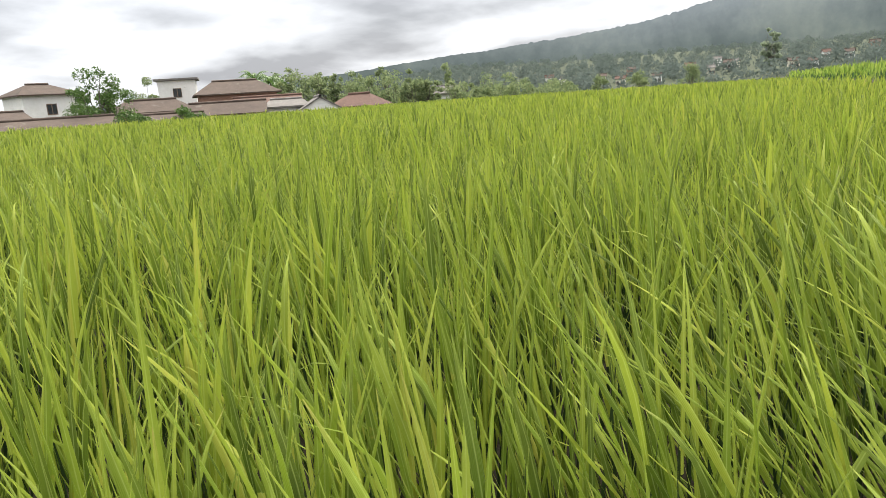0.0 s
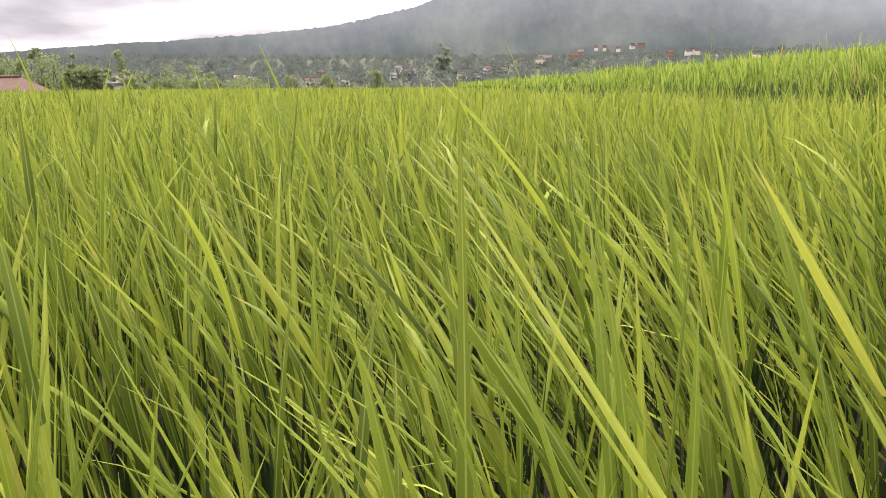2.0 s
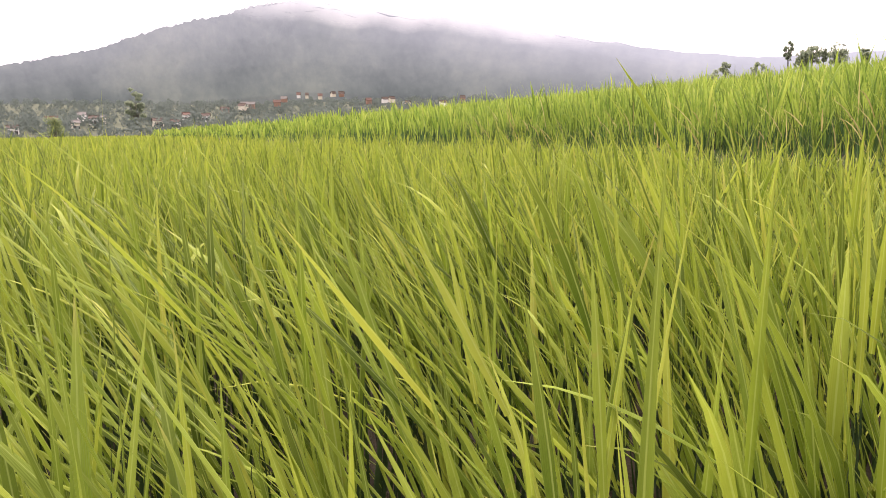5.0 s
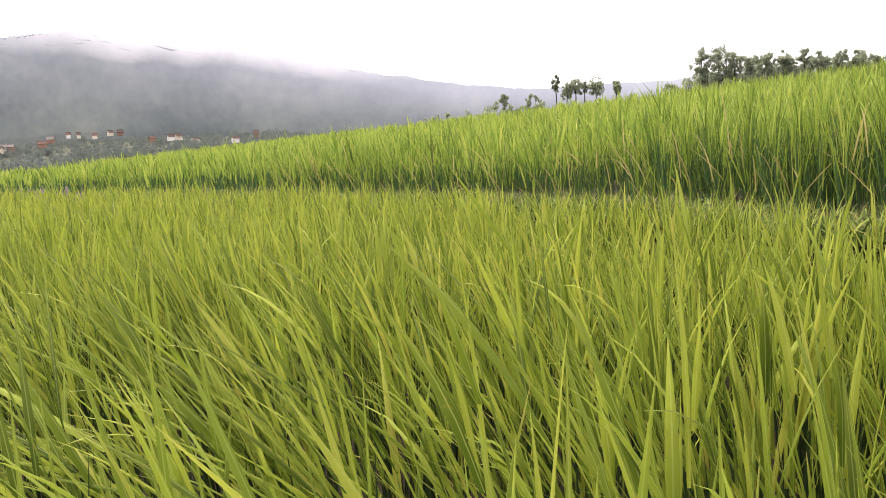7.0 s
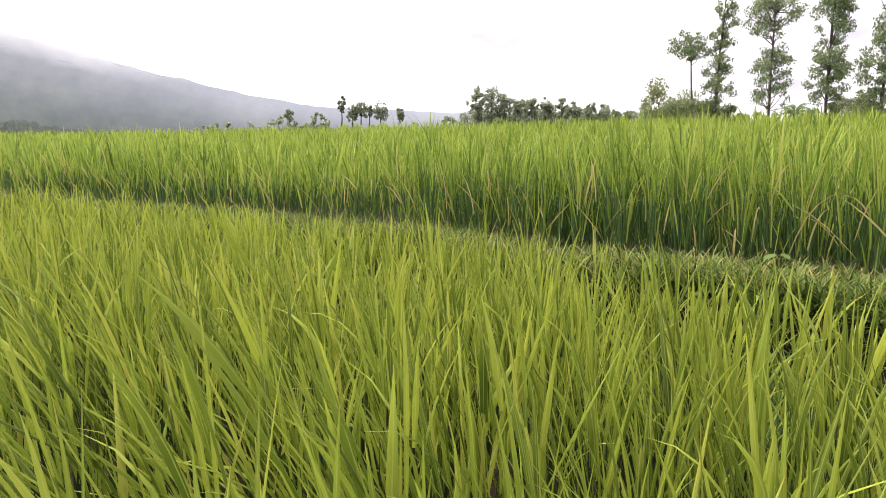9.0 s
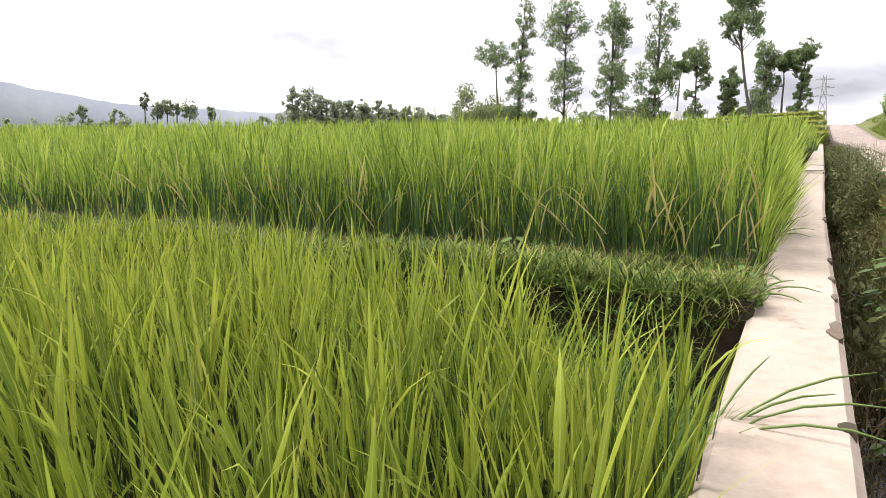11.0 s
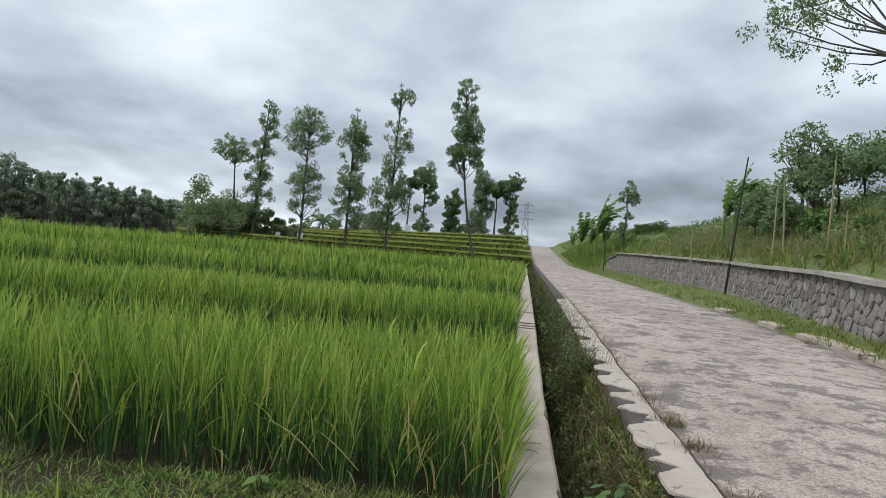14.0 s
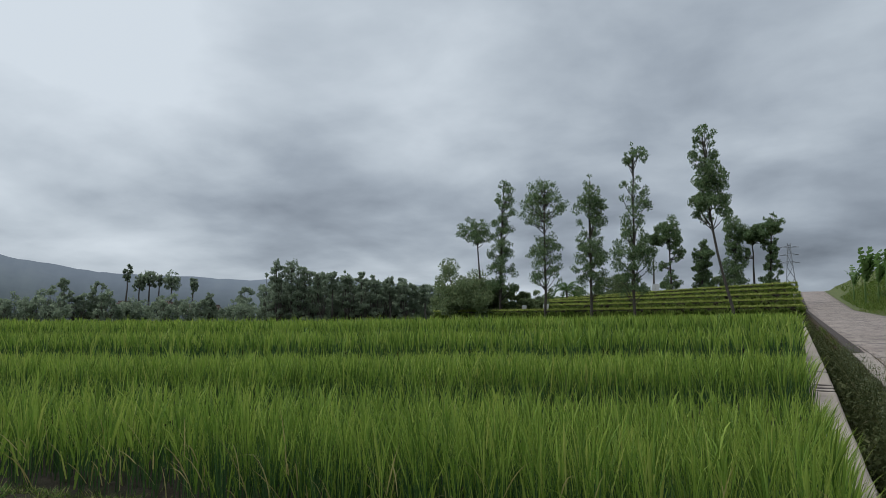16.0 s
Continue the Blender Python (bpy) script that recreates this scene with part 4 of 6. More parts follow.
BITES = [(1.2, 0.10, 0.16), (1.9, 0.08, 0.1), (3.12, 0.22, 0.22), (3.68, 0.12, 0.15), (3.98, 0.11, 0.11), (4.75, 0.22, 0.19), (5.1, 0.16, 0.17), (5.55, 0.2, 0.2), (6.2, 0.16, 0.14), (6.75, 0.2, 0.18), (7.4, 0.18, 0.16), (8.3, 0.22, 0.18), (9.2, 0.2, 0.15)]


def road_edge():
    """Rough concrete edge beam with a broken pale mortar skin on it."""
    def beam(y):
        z = road_z(y)
        d = float(drift(y))
        return [(0.50 + d + wobble(y, 31, 0.02), z - 0.75), (0.655 + d, z - 0.75), (0.655 + d, z - 0.004), (0.47 + d + wobble(y, 33, 0.02), z - 0.012)]
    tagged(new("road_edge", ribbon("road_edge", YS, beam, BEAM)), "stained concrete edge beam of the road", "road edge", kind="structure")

    def worn(y):
        z = road_z(y)
        d = float(drift(y))
        return [(0.474 + d + wobble(y, 33, 0.02), z - 0.03), (0.66 + d, z - 0.03), (0.66 + d, z + 0.001), (0.476 + d + wobble(y, 33, 0.02), z - 0.003)]
    tagged(new("worn_edge", ribbon("worn_edge", YS, worn, PATCH)), "dark crumbled gravel where the mortar broke off", "road edge", kind="structure")

    # thin dark strip laid just proud of the crack
    def joint(y):
        z = float(road_z(y))
        x = 0.712 + float(drift(y)) + 0.02 * noise.noise((y * 1.3, 3, 3)) + 0.012 * noise.noise((y * 9, 8, 3))
        w = max(0.001, 0.003 + 0.006 * noise.noise((y * 2.1, 5, 1)))
        return [(x - w, z - 0.02), (x + w, z - 0.02), (x + w, z + 0.0125), (x - w, z + 0.0115)]
    tagged(new("road_joint", ribbon("road_joint", np.arange(0.5, 16, 0.05), joint, PATCH)), "dark crack line between road and mortar strip", "road joint", kind="structure")
    ys = np.arange(-6, 14, 0.03)

    def skin(y):
        z = float(road_z(y))
        d = float(drift(y))
        l = 0.452 + wobble(y, 41, 0.025)
        for c, half, deep in BITES:
            u = (y - c - 0.03 * math.sin(c * 9)) / half + 0.35 * noise.noise((y * 9, c, 4))
            if abs(u) < 1:
                l = max(l, 0.452 + deep * (1 - abs(u) ** 2.2) * (0.85 + 0.5 * noise.noise((y * 16, c, 0))))
        l = min(l, 0.65)
        r = 0.70 + 0.02 * noise.noise((y * 1.3, 3, 3)) + 0.012 * noise.noise((y * 9, 8, 3))
        return [(l + d, z - 0.008), (r + d, z - 0.01), (r + d, z + 0.010), (l + 0.006 + d, z + 0.007 + wobble(y, 44, 0.002))]
    tagged(new("mortar_strip", ribbon("mortar_strip", ys, skin, STRIP)), "pale mortar strip with ragged bites along the road", "road edge", kind="structure")
    pts = []
    for _ in range(70):
        y = rng.uniform(2.4, 13)
        pts.append((0.72 + float(drift(y)) + rng.normal(0, 0.015), y, float(road_z(y))))
    for y, x, m in ((4.62, 0.74, 30), (4.1, 0.78, 26), (5.3, 0.72, 12), (9.9, 3.75, 22), (3.3, 0.8, 10), (7.6, 3.7, 14), (6.2, 3.75, 12)):
        pts += [(x + float(drift(y)) + rng.normal(0, 0.05), y + rng.normal(0, 0.07), float(road_z(y))) for _ in range(m)]
    tufts("crack_grass", "tiny dry grass in the road's crack", pts, 8, 0.10, 0.0035, DRY, 3, 0.8, 0.6)


road_edge()



def wall_marks():
    """Broken spots on the low wall's edge, and dark strips across it further up."""
    w = bpy.data.objects["ditch_wall"]
    def chip(name, cx, cy, rx, ry, mat, label=""):
        n = 11
        z = float(road_z(cy)) - 0.196 + 0.006
        ring = [(cx + rx * math.cos(6.283 * i / n) * (1 + 0.9 * noise.noise((i * 1.7, cy, cx))), cy + ry * math.sin(6.283 * i / n) * (1 + 0.9 * noise.noise((i * 1.3, cy, 4)))) for i in range(n)]
        ring = [(min(x, float(drift(y)) - 0.004), y) for x, y in ring]
        v = [(x, y, z + 0.077 * (y - cy)) for x, y in ring] + [(x, y, z - 0.03) for x, y in ring]
        f = [tuple(range(n))] + [(i, n + i, n + (i + 1) % n, (i + 1) % n) for i in range(n)]
        part(name, mesh_of(name, v, f, mat), mat, w, label)
    for cy, rx, ry in ((2.42, 0.040, 0.09), (2.9, 0.014, 0.04), (3.25, 0.016, 0.03), (3.7, 0.012, 0.05), (1.62, 0.028, 0.03), (5.3, 0.016, 0.08)):
        chip("chip", -0.012 + float(drift(cy)), cy, rx, ry, BEAM, "dark broken spot of mortar")
    # flat dark patches laid on top of the cap, right across it
    for cy in (10.2, 10.5, 10.85, 12.6):
        chip("gap", -0.15 + float(drift(cy)), cy, 0.14, 0.045, PATCH, "dark strip across the mortar cap")


wall_marks()

# ---------------------------------------------------------------- east side of the road
WALL_FOOT = [(-8, 3.9), (4, 4.3), (9.8, 4.55), (13.2, 4.85), (21.8, 6.15), (34, 6.2), (46, 6.2), (50, 5.9), (60, 5.7), (119, 6.2)]
WALL_HIGH = [(-8, 0.72), (10, 0.92), (12, 0.99), (14, 1.0), (18, 1.05), (22, 1.13), (26, 1.19), (36, 1.30), (44, 1.36), (48, 0.9)]
BANK_RISE = [(-8, 3.2), (30, 3.0), (36, 2.9), (48, 2.9), (60, 3.6), (75, 3.6), (110, 2.8)]


def verge():
    ys = np.concatenate([np.arange(-8, 30, 0.5), np.arange(30, 122, 3.0)])
    rows = []
    for y in ys:
        z = float(road_z(y))
        r = 3.87 + float(drift(y))
        f = float(line(y, WALL_FOOT))
        top = z + float(line(y, WALL_HIGH)) - 0.06 if y < 48.5 else z + 0.5
        ring = [(r, z - 0.06), (r + 0.25, z + 0.05), ((r + f) / 2 + 0.2, z + 0.1), (f + 0.12, z + 0.2)]
        if y < 48.5:
            ring += [(f + 0.28, top)]
        else:
            ring += [(f + 0.9, z + 0.8)]
        rise = float(line(y, BANK_RISE)) + 0.3 * noise.noise((y * 0.1, 0, 0))
        ring += [(f + 2.0, top + 0.25 * rise), (f + 4.5, top + 0.75 * rise), (f + 8, top + rise), (f + 16, top + rise + 0.4), (f + 60, top + rise - 2)]
        rows.append([(x, y, h + (0.05 * noise.noise((x, y, 5)))) for x, h in ring])
    k = len(rows[0])
    v = np.array([p for r in rows for p in r])
    q = np.array([(i * k + j, i * k + j + 1, (i + 1) * k + j + 1, (i + 1) * k + j) for i in range(len(ys) - 1) for j in range(k - 1)])
    tagged(new("bank", grid_mesh("bank", v, q, BANK)), "grassy bank that rises behind the stone wall", "bank", kind="structure")


verge()


def bank_surface(y, u):
    """Height at u metres behind the wall's foot."""
    z = road_z(y)
    top = np.where(y < 48.5, z + line(y, WALL_HIGH) - 0.06, z + 0.5)
    rise = line(y, BANK_RISE)
    return np.interp(u, [0.3, 2.0, 4.5, 8, 16], [0, 0.25, 0.75, 1.0, 1.2]) * rise + top


def bank_growth():
    n = 2600
    y = -2 + 62 * rng.uniform(0, 1, n) ** 1.3
    r = 3.9 + drift(y)
    f = line(y, WALL_FOOT)
    u = rng.uniform(0, 1, n)
    x = r + (f - r) * u
    low = np.stack([x, y, road_z(y) + 0.02 + 0.1 * u], 1)
    tufts("verge_grass", "green grass on the verge below the stone wall", low[::2], 9, 0.17, 0.010, LUSH, 3, 0.6, 0.9)
    tufts("verge_straw", "short yellowing grass on the verge", low[1::2], 9, 0.12, 0.008, STRAW_DULL, 3, 0.7, 0.9)
    n = 1500
    y = rng.uniform(49, 88, n)
    u = -0.6 + 4.5 * rng.uniform(0, 1, n)
    edge = np.stack([line(y, WALL_FOOT) + u, y, np.where(u > 0.3, bank_surface(y, np.maximum(u, 0.3)), road_z(y) + 0.1 + 0.35 * np.clip(u + 0.6, 0, 0.9)) - 0.03], 1)
    tufts("slope_grass", "green and yellow grass on the road's low bank", edge, 9, 0.42, 0.035, LUSH, 3, 0.5, 0.8)
    n = 4200
    y = 2 + 110 * rng.uniform(0, 1, n) ** 1.4
    u = 0.42 + 13 * rng.uniform(0, 1, n) ** 1.3
    pts = np.stack([line(y, WALL_FOOT) + u, y, bank_surface(y, u) - 0.03], 1)
    k = rng.uniform(0, 1, n)
    tufts("bank_grass", "tall mixed grass on the bank", pts[k < 0.78], 7, 0.46, 0.026, LUSH, 3, 0.4, 0.7)
    tufts("bank_straw", "yellowing grass on the bank", pts[k > 0.90], 9, 0.40, 0.012, DRY, 3, 0.35, 0.6)
    n = 420
    y = 4 + 70 * rng.uniform(0, 1, n) ** 1.2
    u = 0.6 + 7 * rng.uniform(0, 1, n)
    c = np.stack([line(y, WALL_FOOT) + u, y, bank_surface(y, u) + 0.15], 1)
    v, q = leaf_cloud(c, np.full(n, 0.34), 9000, 0.16, 0.8)
    tagged(new("bank_crops", grid_mesh("bank_crops", v, q, BROAD, False)), "low leafy crops on the bank", "crops", kind="stuff")


bank_growth()


def bank_bushes():
    """Tangled low bushes and seeding grass above the stone wall."""
    n = 150
    y = 7 + 34 * rng.uniform(0, 1, n) ** 1.1
    u = rng.uniform(1.0, 6.5, n)
    c = np.stack([line(y, WALL_FOOT) + u, y, bank_surface(y, u) + 0.12], 1)
    r = rng.uniform(0.22, 0.6, n)
    r = np.stack([r, r, r * rng.uniform(0.6, 0.9, n)], 1)
    v, q = leaf_cloud(c, r, 26000, 0.11)
    tagged(new("bank_bushes", grid_mesh("bank_bushes", v, q, BUSH, False)), "tangled dark bushes on the bank", "bushes", kind="stuff")
    n = 900
    y = 10 + 30 * rng.uniform(0, 1, n)
    u = rng.uniform(0.6, 3.2, n)
    pts = np.stack([line(y, WALL_FOOT) + u, y, bank_surface(y, u) - 0.03], 1)
    tufts("seed_grass", "pale brown seeding grass above the wall", pts, 9, 0.62, 0.010, STRAW_DULL, 3, 0.25, 0.6)


bank_bushes()


def eye_point(az, el, d, eye=1.39):
    """A point d metres off, az degrees to the left of +y, el degrees above the eye."""
    a = radians(az)
    return (-0.45 - d * math.sin(a), d * math.cos(a), eye + d * math.tan(radians(el)))


def limb_paths(root, ends, r0, sides=6):
    out = []
    for e in ends:
        e = Vector(e)
        mid = (Vector(root) + e) / 2 + Vector((rng.uniform(-0.1, 0.1), rng.uniform(-0.1, 0.1), 0.12)) * (e - Vector(root)).length
        out.append(tube([root, mid, e], [r0, r0 * 0.6, r0 * 0.2], sides))
    return out


def tall_tree(az, base_el, top_az, top_el, d, clumps, bow=0.0, name="eucalyptus_tree", label="tall slender eucalyptus tree with open airy crown", leaves=5000, size=0.17, girth=0.11, mat=None, group="eucalyptus trees beyond the rice"):
    """clumps: (fraction of height, half-width, half-height, side shift)."""
    b = Vector(eye_point(az, base_el, d))
    t = Vector(eye_point(top_az, top_el, d)) - b
    e = thing(name, label, "tree", b - Vector((0, 0, 0.9)), group)
    up = Vector((0, 0, 0.9))
    lean = lambda f: Vector((bow * math.sin(math.pi * min(f * 1.15, 1)), 0, 0))
    path = [Vector((0, 0, 0))] + [t * f + up + lean(f) + Vector((0.14 * noise.noise((az, f * 3, 1)), 0.14 * noise.noise((az, f * 3, 5)), 0)) for f in np.linspace(0.03, 0.97, 11)]
    tubes = [tube(path, np.linspace(girth, 0.03, len(path)))]
    cs, rs = [], []
    for f, hw, hh, sx in clumps:
        c = t * f + up + lean(f) + Vector((sx, 0, 0))
        m = max(10, int(19 * hw * max(hh, 0.6)))
        for j in range(m):
            w = rng.uniform(0, 6.283)
            rr = math.sqrt(rng.uniform(0.0, 1))
            o = Vector((math.cos(w) * rr * hw * 0.82, math.sin(w) * rr * hw * 0.82, hh * (1.9 * math.sqrt(1.02 - rr * rr) * rng.uniform(0.1, 1.0) - 0.85 + 0.5 * rng.uniform(-1, 1))))
            s = rng.uniform(0.16, 0.36) * min(max(hw, 0.7), 1.6)
            cs.append(c + o)
            rs.append((s, s, s * rng.uniform(0.65, 1.05)))
            if j % 2 == 0:
                fr = max(f - 0.05 - 0.07 * rng.uniform(), 0.05)
                root = t * fr + up + lean(fr)
                tubes.append(tube([root, root * 0.45 + (c + o) * 0.55 + Vector((0, 0, -0.10)), c + o], [0.04, 0.024, 0.008], 5))
    v, q = joined(tubes)
    part("trunk", grid_mesh("trunk", v, q, BARK), BARK, e)
    v, q = leaf_cloud(cs, rs, int(leaves * 1.3), size, hang=1.2)
    part("crown", grid_mesh("crown", v, q, mat or EUCA, False), EUCA, e)
    return e


def column(lo, hi, n, hw, hh):
    return [(lo + (hi - lo) * i / (n - 1), hw * (0.8 + 0.3 * math.sin(2.9 * i + lo * 9)), hh, 0.2 * math.sin(5 * i + hi * 7)) for i in range(n)]


tall_tree(23.4, 2.2, 24.0, 10.3, 58, [(0.9, 1.7, 0.75, -0.2), (0.80, 1.3, 0.5, 0.3)], leaves=2600)
tall_tree(21.9, 2.2, 21.6, 13.6, 57, [(0.97, 0.5, 0.25, 0.1)] + column(0.22, 0.86, 10, 1.3, 0.75), leaves=7000)
tall_tree(18.15, 2.2, 18.1, 13.6, 53, [(0.95, 1.1, 0.5, 0), (0.87, 1.9, 0.8, 0), (0.79, 2.1, 0.7, 0), (0.70, 1.3, 0.5, -0.3), (0.54, 1.4, 0.6, 0.2), (0.46, 1.7, 0.7, -0.1), (0.36, 1.4, 0.6, 0.1), (0.27, 1.4, 0.5, 0)], leaves=7000)
tall_tree(14.35, 2.2, 14.3, 13.6, 49, [(0.94, 0.8, 0.5, 0), (0.86, 1.25, 0.7, 0), (0.78, 1.4, 0.6, 0), (0.68, 1.3, 0.6, 0.1), (0.6, 0.8, 0.4, 0), (0.49, 1.4, 0.7, 0), (0.4, 1.5, 0.7, 0), (0.3, 1.3, 0.6, 0.1), (0.2, 1.0, 0.6, 0)], leaves=7200)
tall_tree(10.9, 2.2, 10.75, 16.3, 47, [(0.96, 0.7, 0.45, 0.1), (0.91, 1.15, 0.4, 0.4), (0.75, 0.9, 0.5, 0), (0.66, 1.15, 0.6, 0.1), (0.57, 1.1, 0.6, 0), (0.48, 1.2, 0.6, -0.1), (0.39, 1.6, 0.6, 0), (0.31, 1.6, 0.6, 0.2), (0.23, 1.2, 0.5, -0.2), (0.15, 1.0, 0.4, 0)], leaves=7200)
tall_tree(3.4, 2.2, 5.3, 17.1, 46, [(0.97, 0.8, 0.4, 0.1), (0.92, 0.8, 0.4, 0.1), (0.85, 1.15, 0.6, 0), (0.78, 1.35, 0.6, 0.1), (0.71, 1.4, 0.7, 0.15), (0.63, 1.45, 0.7, 0.25), (0.55, 1.35, 0.6, 0.2)], bow=-0.45, leaves=7600, label="leaning tall eucalyptus tree with bare lower trunk")
for az, b, ta, t, clumps in [(9.3, 4.0, 9.2, 8.8, [(0.9, 1.2, 0.6, 0)]), (7.95, 4.1, 8.1, 9.9, [(0.9, 1.5, 0.9, 0), (0.76, 1.6, 0.7, 0.2), (0.62, 1.1, 0.6, 0.9), (0.5, 1.1, 0.6, 1.0), (0.38, 1.0, 0.6, -0.4), (0.15, 1.3, 0.9, 0)]),
                              (5.65, 4.2, 5.6, 8.0, column(0.2, 0.9, 6, 1.25, 0.8)), (3.25, 4.5, 3.0, 9.7, column(0.12, 0.92, 8, 1.5, 0.9)), (1.85, 4.5, 1.9, 9.0, [(0.9, 1.6, 0.7, 0), (0.78, 1.2, 0.6, 0.4), (0.55, 0.9, 0.5, -0.7)]),
                              (0.7, 4.4, 0.45, 9.9, [(0.95, 0.9, 0.7, 0), (0.85, 1.3, 0.7, 0), (0.75, 1.1, 0.6, 0)] + column(0.1, 0.62, 6, 1.15, 0.8))]:
    tall_tree(az, b, ta, t, 76, clumps, leaves=5200, size=0.24, girth=0.12, label="eucalyptus tree behind the stepped field")


def bushy_tree(at, high, wide, name="tree", label="round leafy tree at the field's edge", mat=None, leaves=2600, size=0.3, trunk=0.25, group=""):
    """A short trunk that forks into limbs, and a crown of many small clumps."""
    e = thing(name, label, "tree", at, group)
    fork = Vector((0, 0, high * trunk))
    ends, cs, rs = [], [], []
    m = 30
    for i in range(m):
        a = rng.uniform(0, 6.283)
        f = math.sqrt(rng.uniform(0.02, 1))
        h = high * (trunk + (1 - trunk) * rng.uniform(0.05, 1.0) ** 0.8 * (1 - 0.4 * f * f))
        p = Vector((math.cos(a) * wide * f * 0.8, math.sin(a) * wide * f * 0.8, h))
        cs.append(p)
        s = wide * rng.uniform(0.2, 0.38)
        rs.append((s, s, s * rng.uniform(0.6, 0.95)))
        ends.append(p)
    v, q = joined([tube([(0, 0, -0.3), (0.05 * wide, 0, high * trunk * 0.5), fork], [0.05 * high * 0.4, 0.015 * high, 0.012 * high])] + limb_paths(fork, ends, 0.008 * high, 5))
    part("trunk", grid_mesh("trunk", v, q, BARK), BARK, e)
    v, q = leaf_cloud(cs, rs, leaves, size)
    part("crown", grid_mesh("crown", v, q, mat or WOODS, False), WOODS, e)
    return e


def on_land(az, d):
    a = radians(az)
    x, y = -0.45 - d * math.sin(a), d * math.cos(a)
    return x, y, float(land_z(x, y))


def grown(az, d, top_el, wide, eye=1.39, **kw):
    x, y, z = on_land(az, d)
    return bushy_tree((x, y, z), eye + d * math.tan(radians(top_el)) - z, wide, **kw)


# bushes at the foot of the tall trees
for az, d, el, w in ((25.0, 60, 7.0, 3.4), (23.7, 62, 6.0, 2.8), (24.4, 57, 5.2, 2.6), (22.3, 59, 5.2, 1.8), (20.4, 58, 5.3, 1.1), (19.2, 60, 4.5, 1.5), (26.6, 66, 5.0, 1.8)):
    grown(az, d, el, w, leaves=9500 if w > 2.5 else 4500, size=0.24, trunk=0.05, mat=BUSH, label="dark bushy tree at the rice field's edge", group="bushes beyond the rice")
for az, el, w in ((13.0, 5.6, 2.2), (12.1, 5.3, 2.0), (11.6, 6.0, 1.8), (10.3, 5.0, 1.8), (15.4, 4.6, 1.3), (17.6, 4.4, 1.4), (4.4, 5.6, 1.3)):
    grown(az, 84, el, w, leaves=3000, size=0.28, trunk=0.12, mat=BUSH, label="dark bush behind the stepped field", group="bushes beyond the rice")

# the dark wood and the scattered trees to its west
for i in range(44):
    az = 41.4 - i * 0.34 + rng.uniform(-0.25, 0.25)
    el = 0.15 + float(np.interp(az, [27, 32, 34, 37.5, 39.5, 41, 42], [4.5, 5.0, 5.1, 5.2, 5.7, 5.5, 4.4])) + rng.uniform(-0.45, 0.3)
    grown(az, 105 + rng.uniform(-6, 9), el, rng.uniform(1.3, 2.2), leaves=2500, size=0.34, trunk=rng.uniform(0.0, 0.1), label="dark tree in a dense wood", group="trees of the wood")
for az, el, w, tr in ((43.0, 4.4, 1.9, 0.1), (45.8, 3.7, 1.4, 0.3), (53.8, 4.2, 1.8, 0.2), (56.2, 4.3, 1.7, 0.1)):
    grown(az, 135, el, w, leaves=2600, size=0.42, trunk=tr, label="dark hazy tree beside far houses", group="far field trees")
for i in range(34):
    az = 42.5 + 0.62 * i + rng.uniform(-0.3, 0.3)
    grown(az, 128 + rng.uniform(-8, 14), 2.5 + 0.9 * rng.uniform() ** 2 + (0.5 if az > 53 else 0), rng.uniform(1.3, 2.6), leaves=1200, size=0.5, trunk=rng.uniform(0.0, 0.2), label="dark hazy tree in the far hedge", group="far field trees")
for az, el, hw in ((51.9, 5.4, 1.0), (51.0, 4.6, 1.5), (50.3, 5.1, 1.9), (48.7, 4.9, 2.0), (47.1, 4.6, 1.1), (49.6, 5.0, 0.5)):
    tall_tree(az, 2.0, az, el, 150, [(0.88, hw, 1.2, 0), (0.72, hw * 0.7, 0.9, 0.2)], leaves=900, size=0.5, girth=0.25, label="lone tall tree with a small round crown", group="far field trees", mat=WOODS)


# slim_wood: thin trees that stand out of the wood's edge
for az, el, hw in ((40.6, 6.1, 1.3), (39.4, 6.2, 1.6), (38.3, 5.9, 1.2), (37.2, 5.5, 1.3), (36.0, 5.4, 1.0), (34.9, 5.4, 1.2), (33.6, 5.3, 1.0), (32.5, 5.0, 1.1), (31.2, 4.9, 1.0), (30.2, 4.8, 0.9), (29.2, 4.6, 1.0), (28.2, 4.4, 0.9)):
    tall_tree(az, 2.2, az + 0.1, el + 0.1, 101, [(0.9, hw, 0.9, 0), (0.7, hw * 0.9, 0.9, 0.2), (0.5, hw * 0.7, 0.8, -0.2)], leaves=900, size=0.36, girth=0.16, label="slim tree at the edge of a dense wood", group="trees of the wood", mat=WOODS)


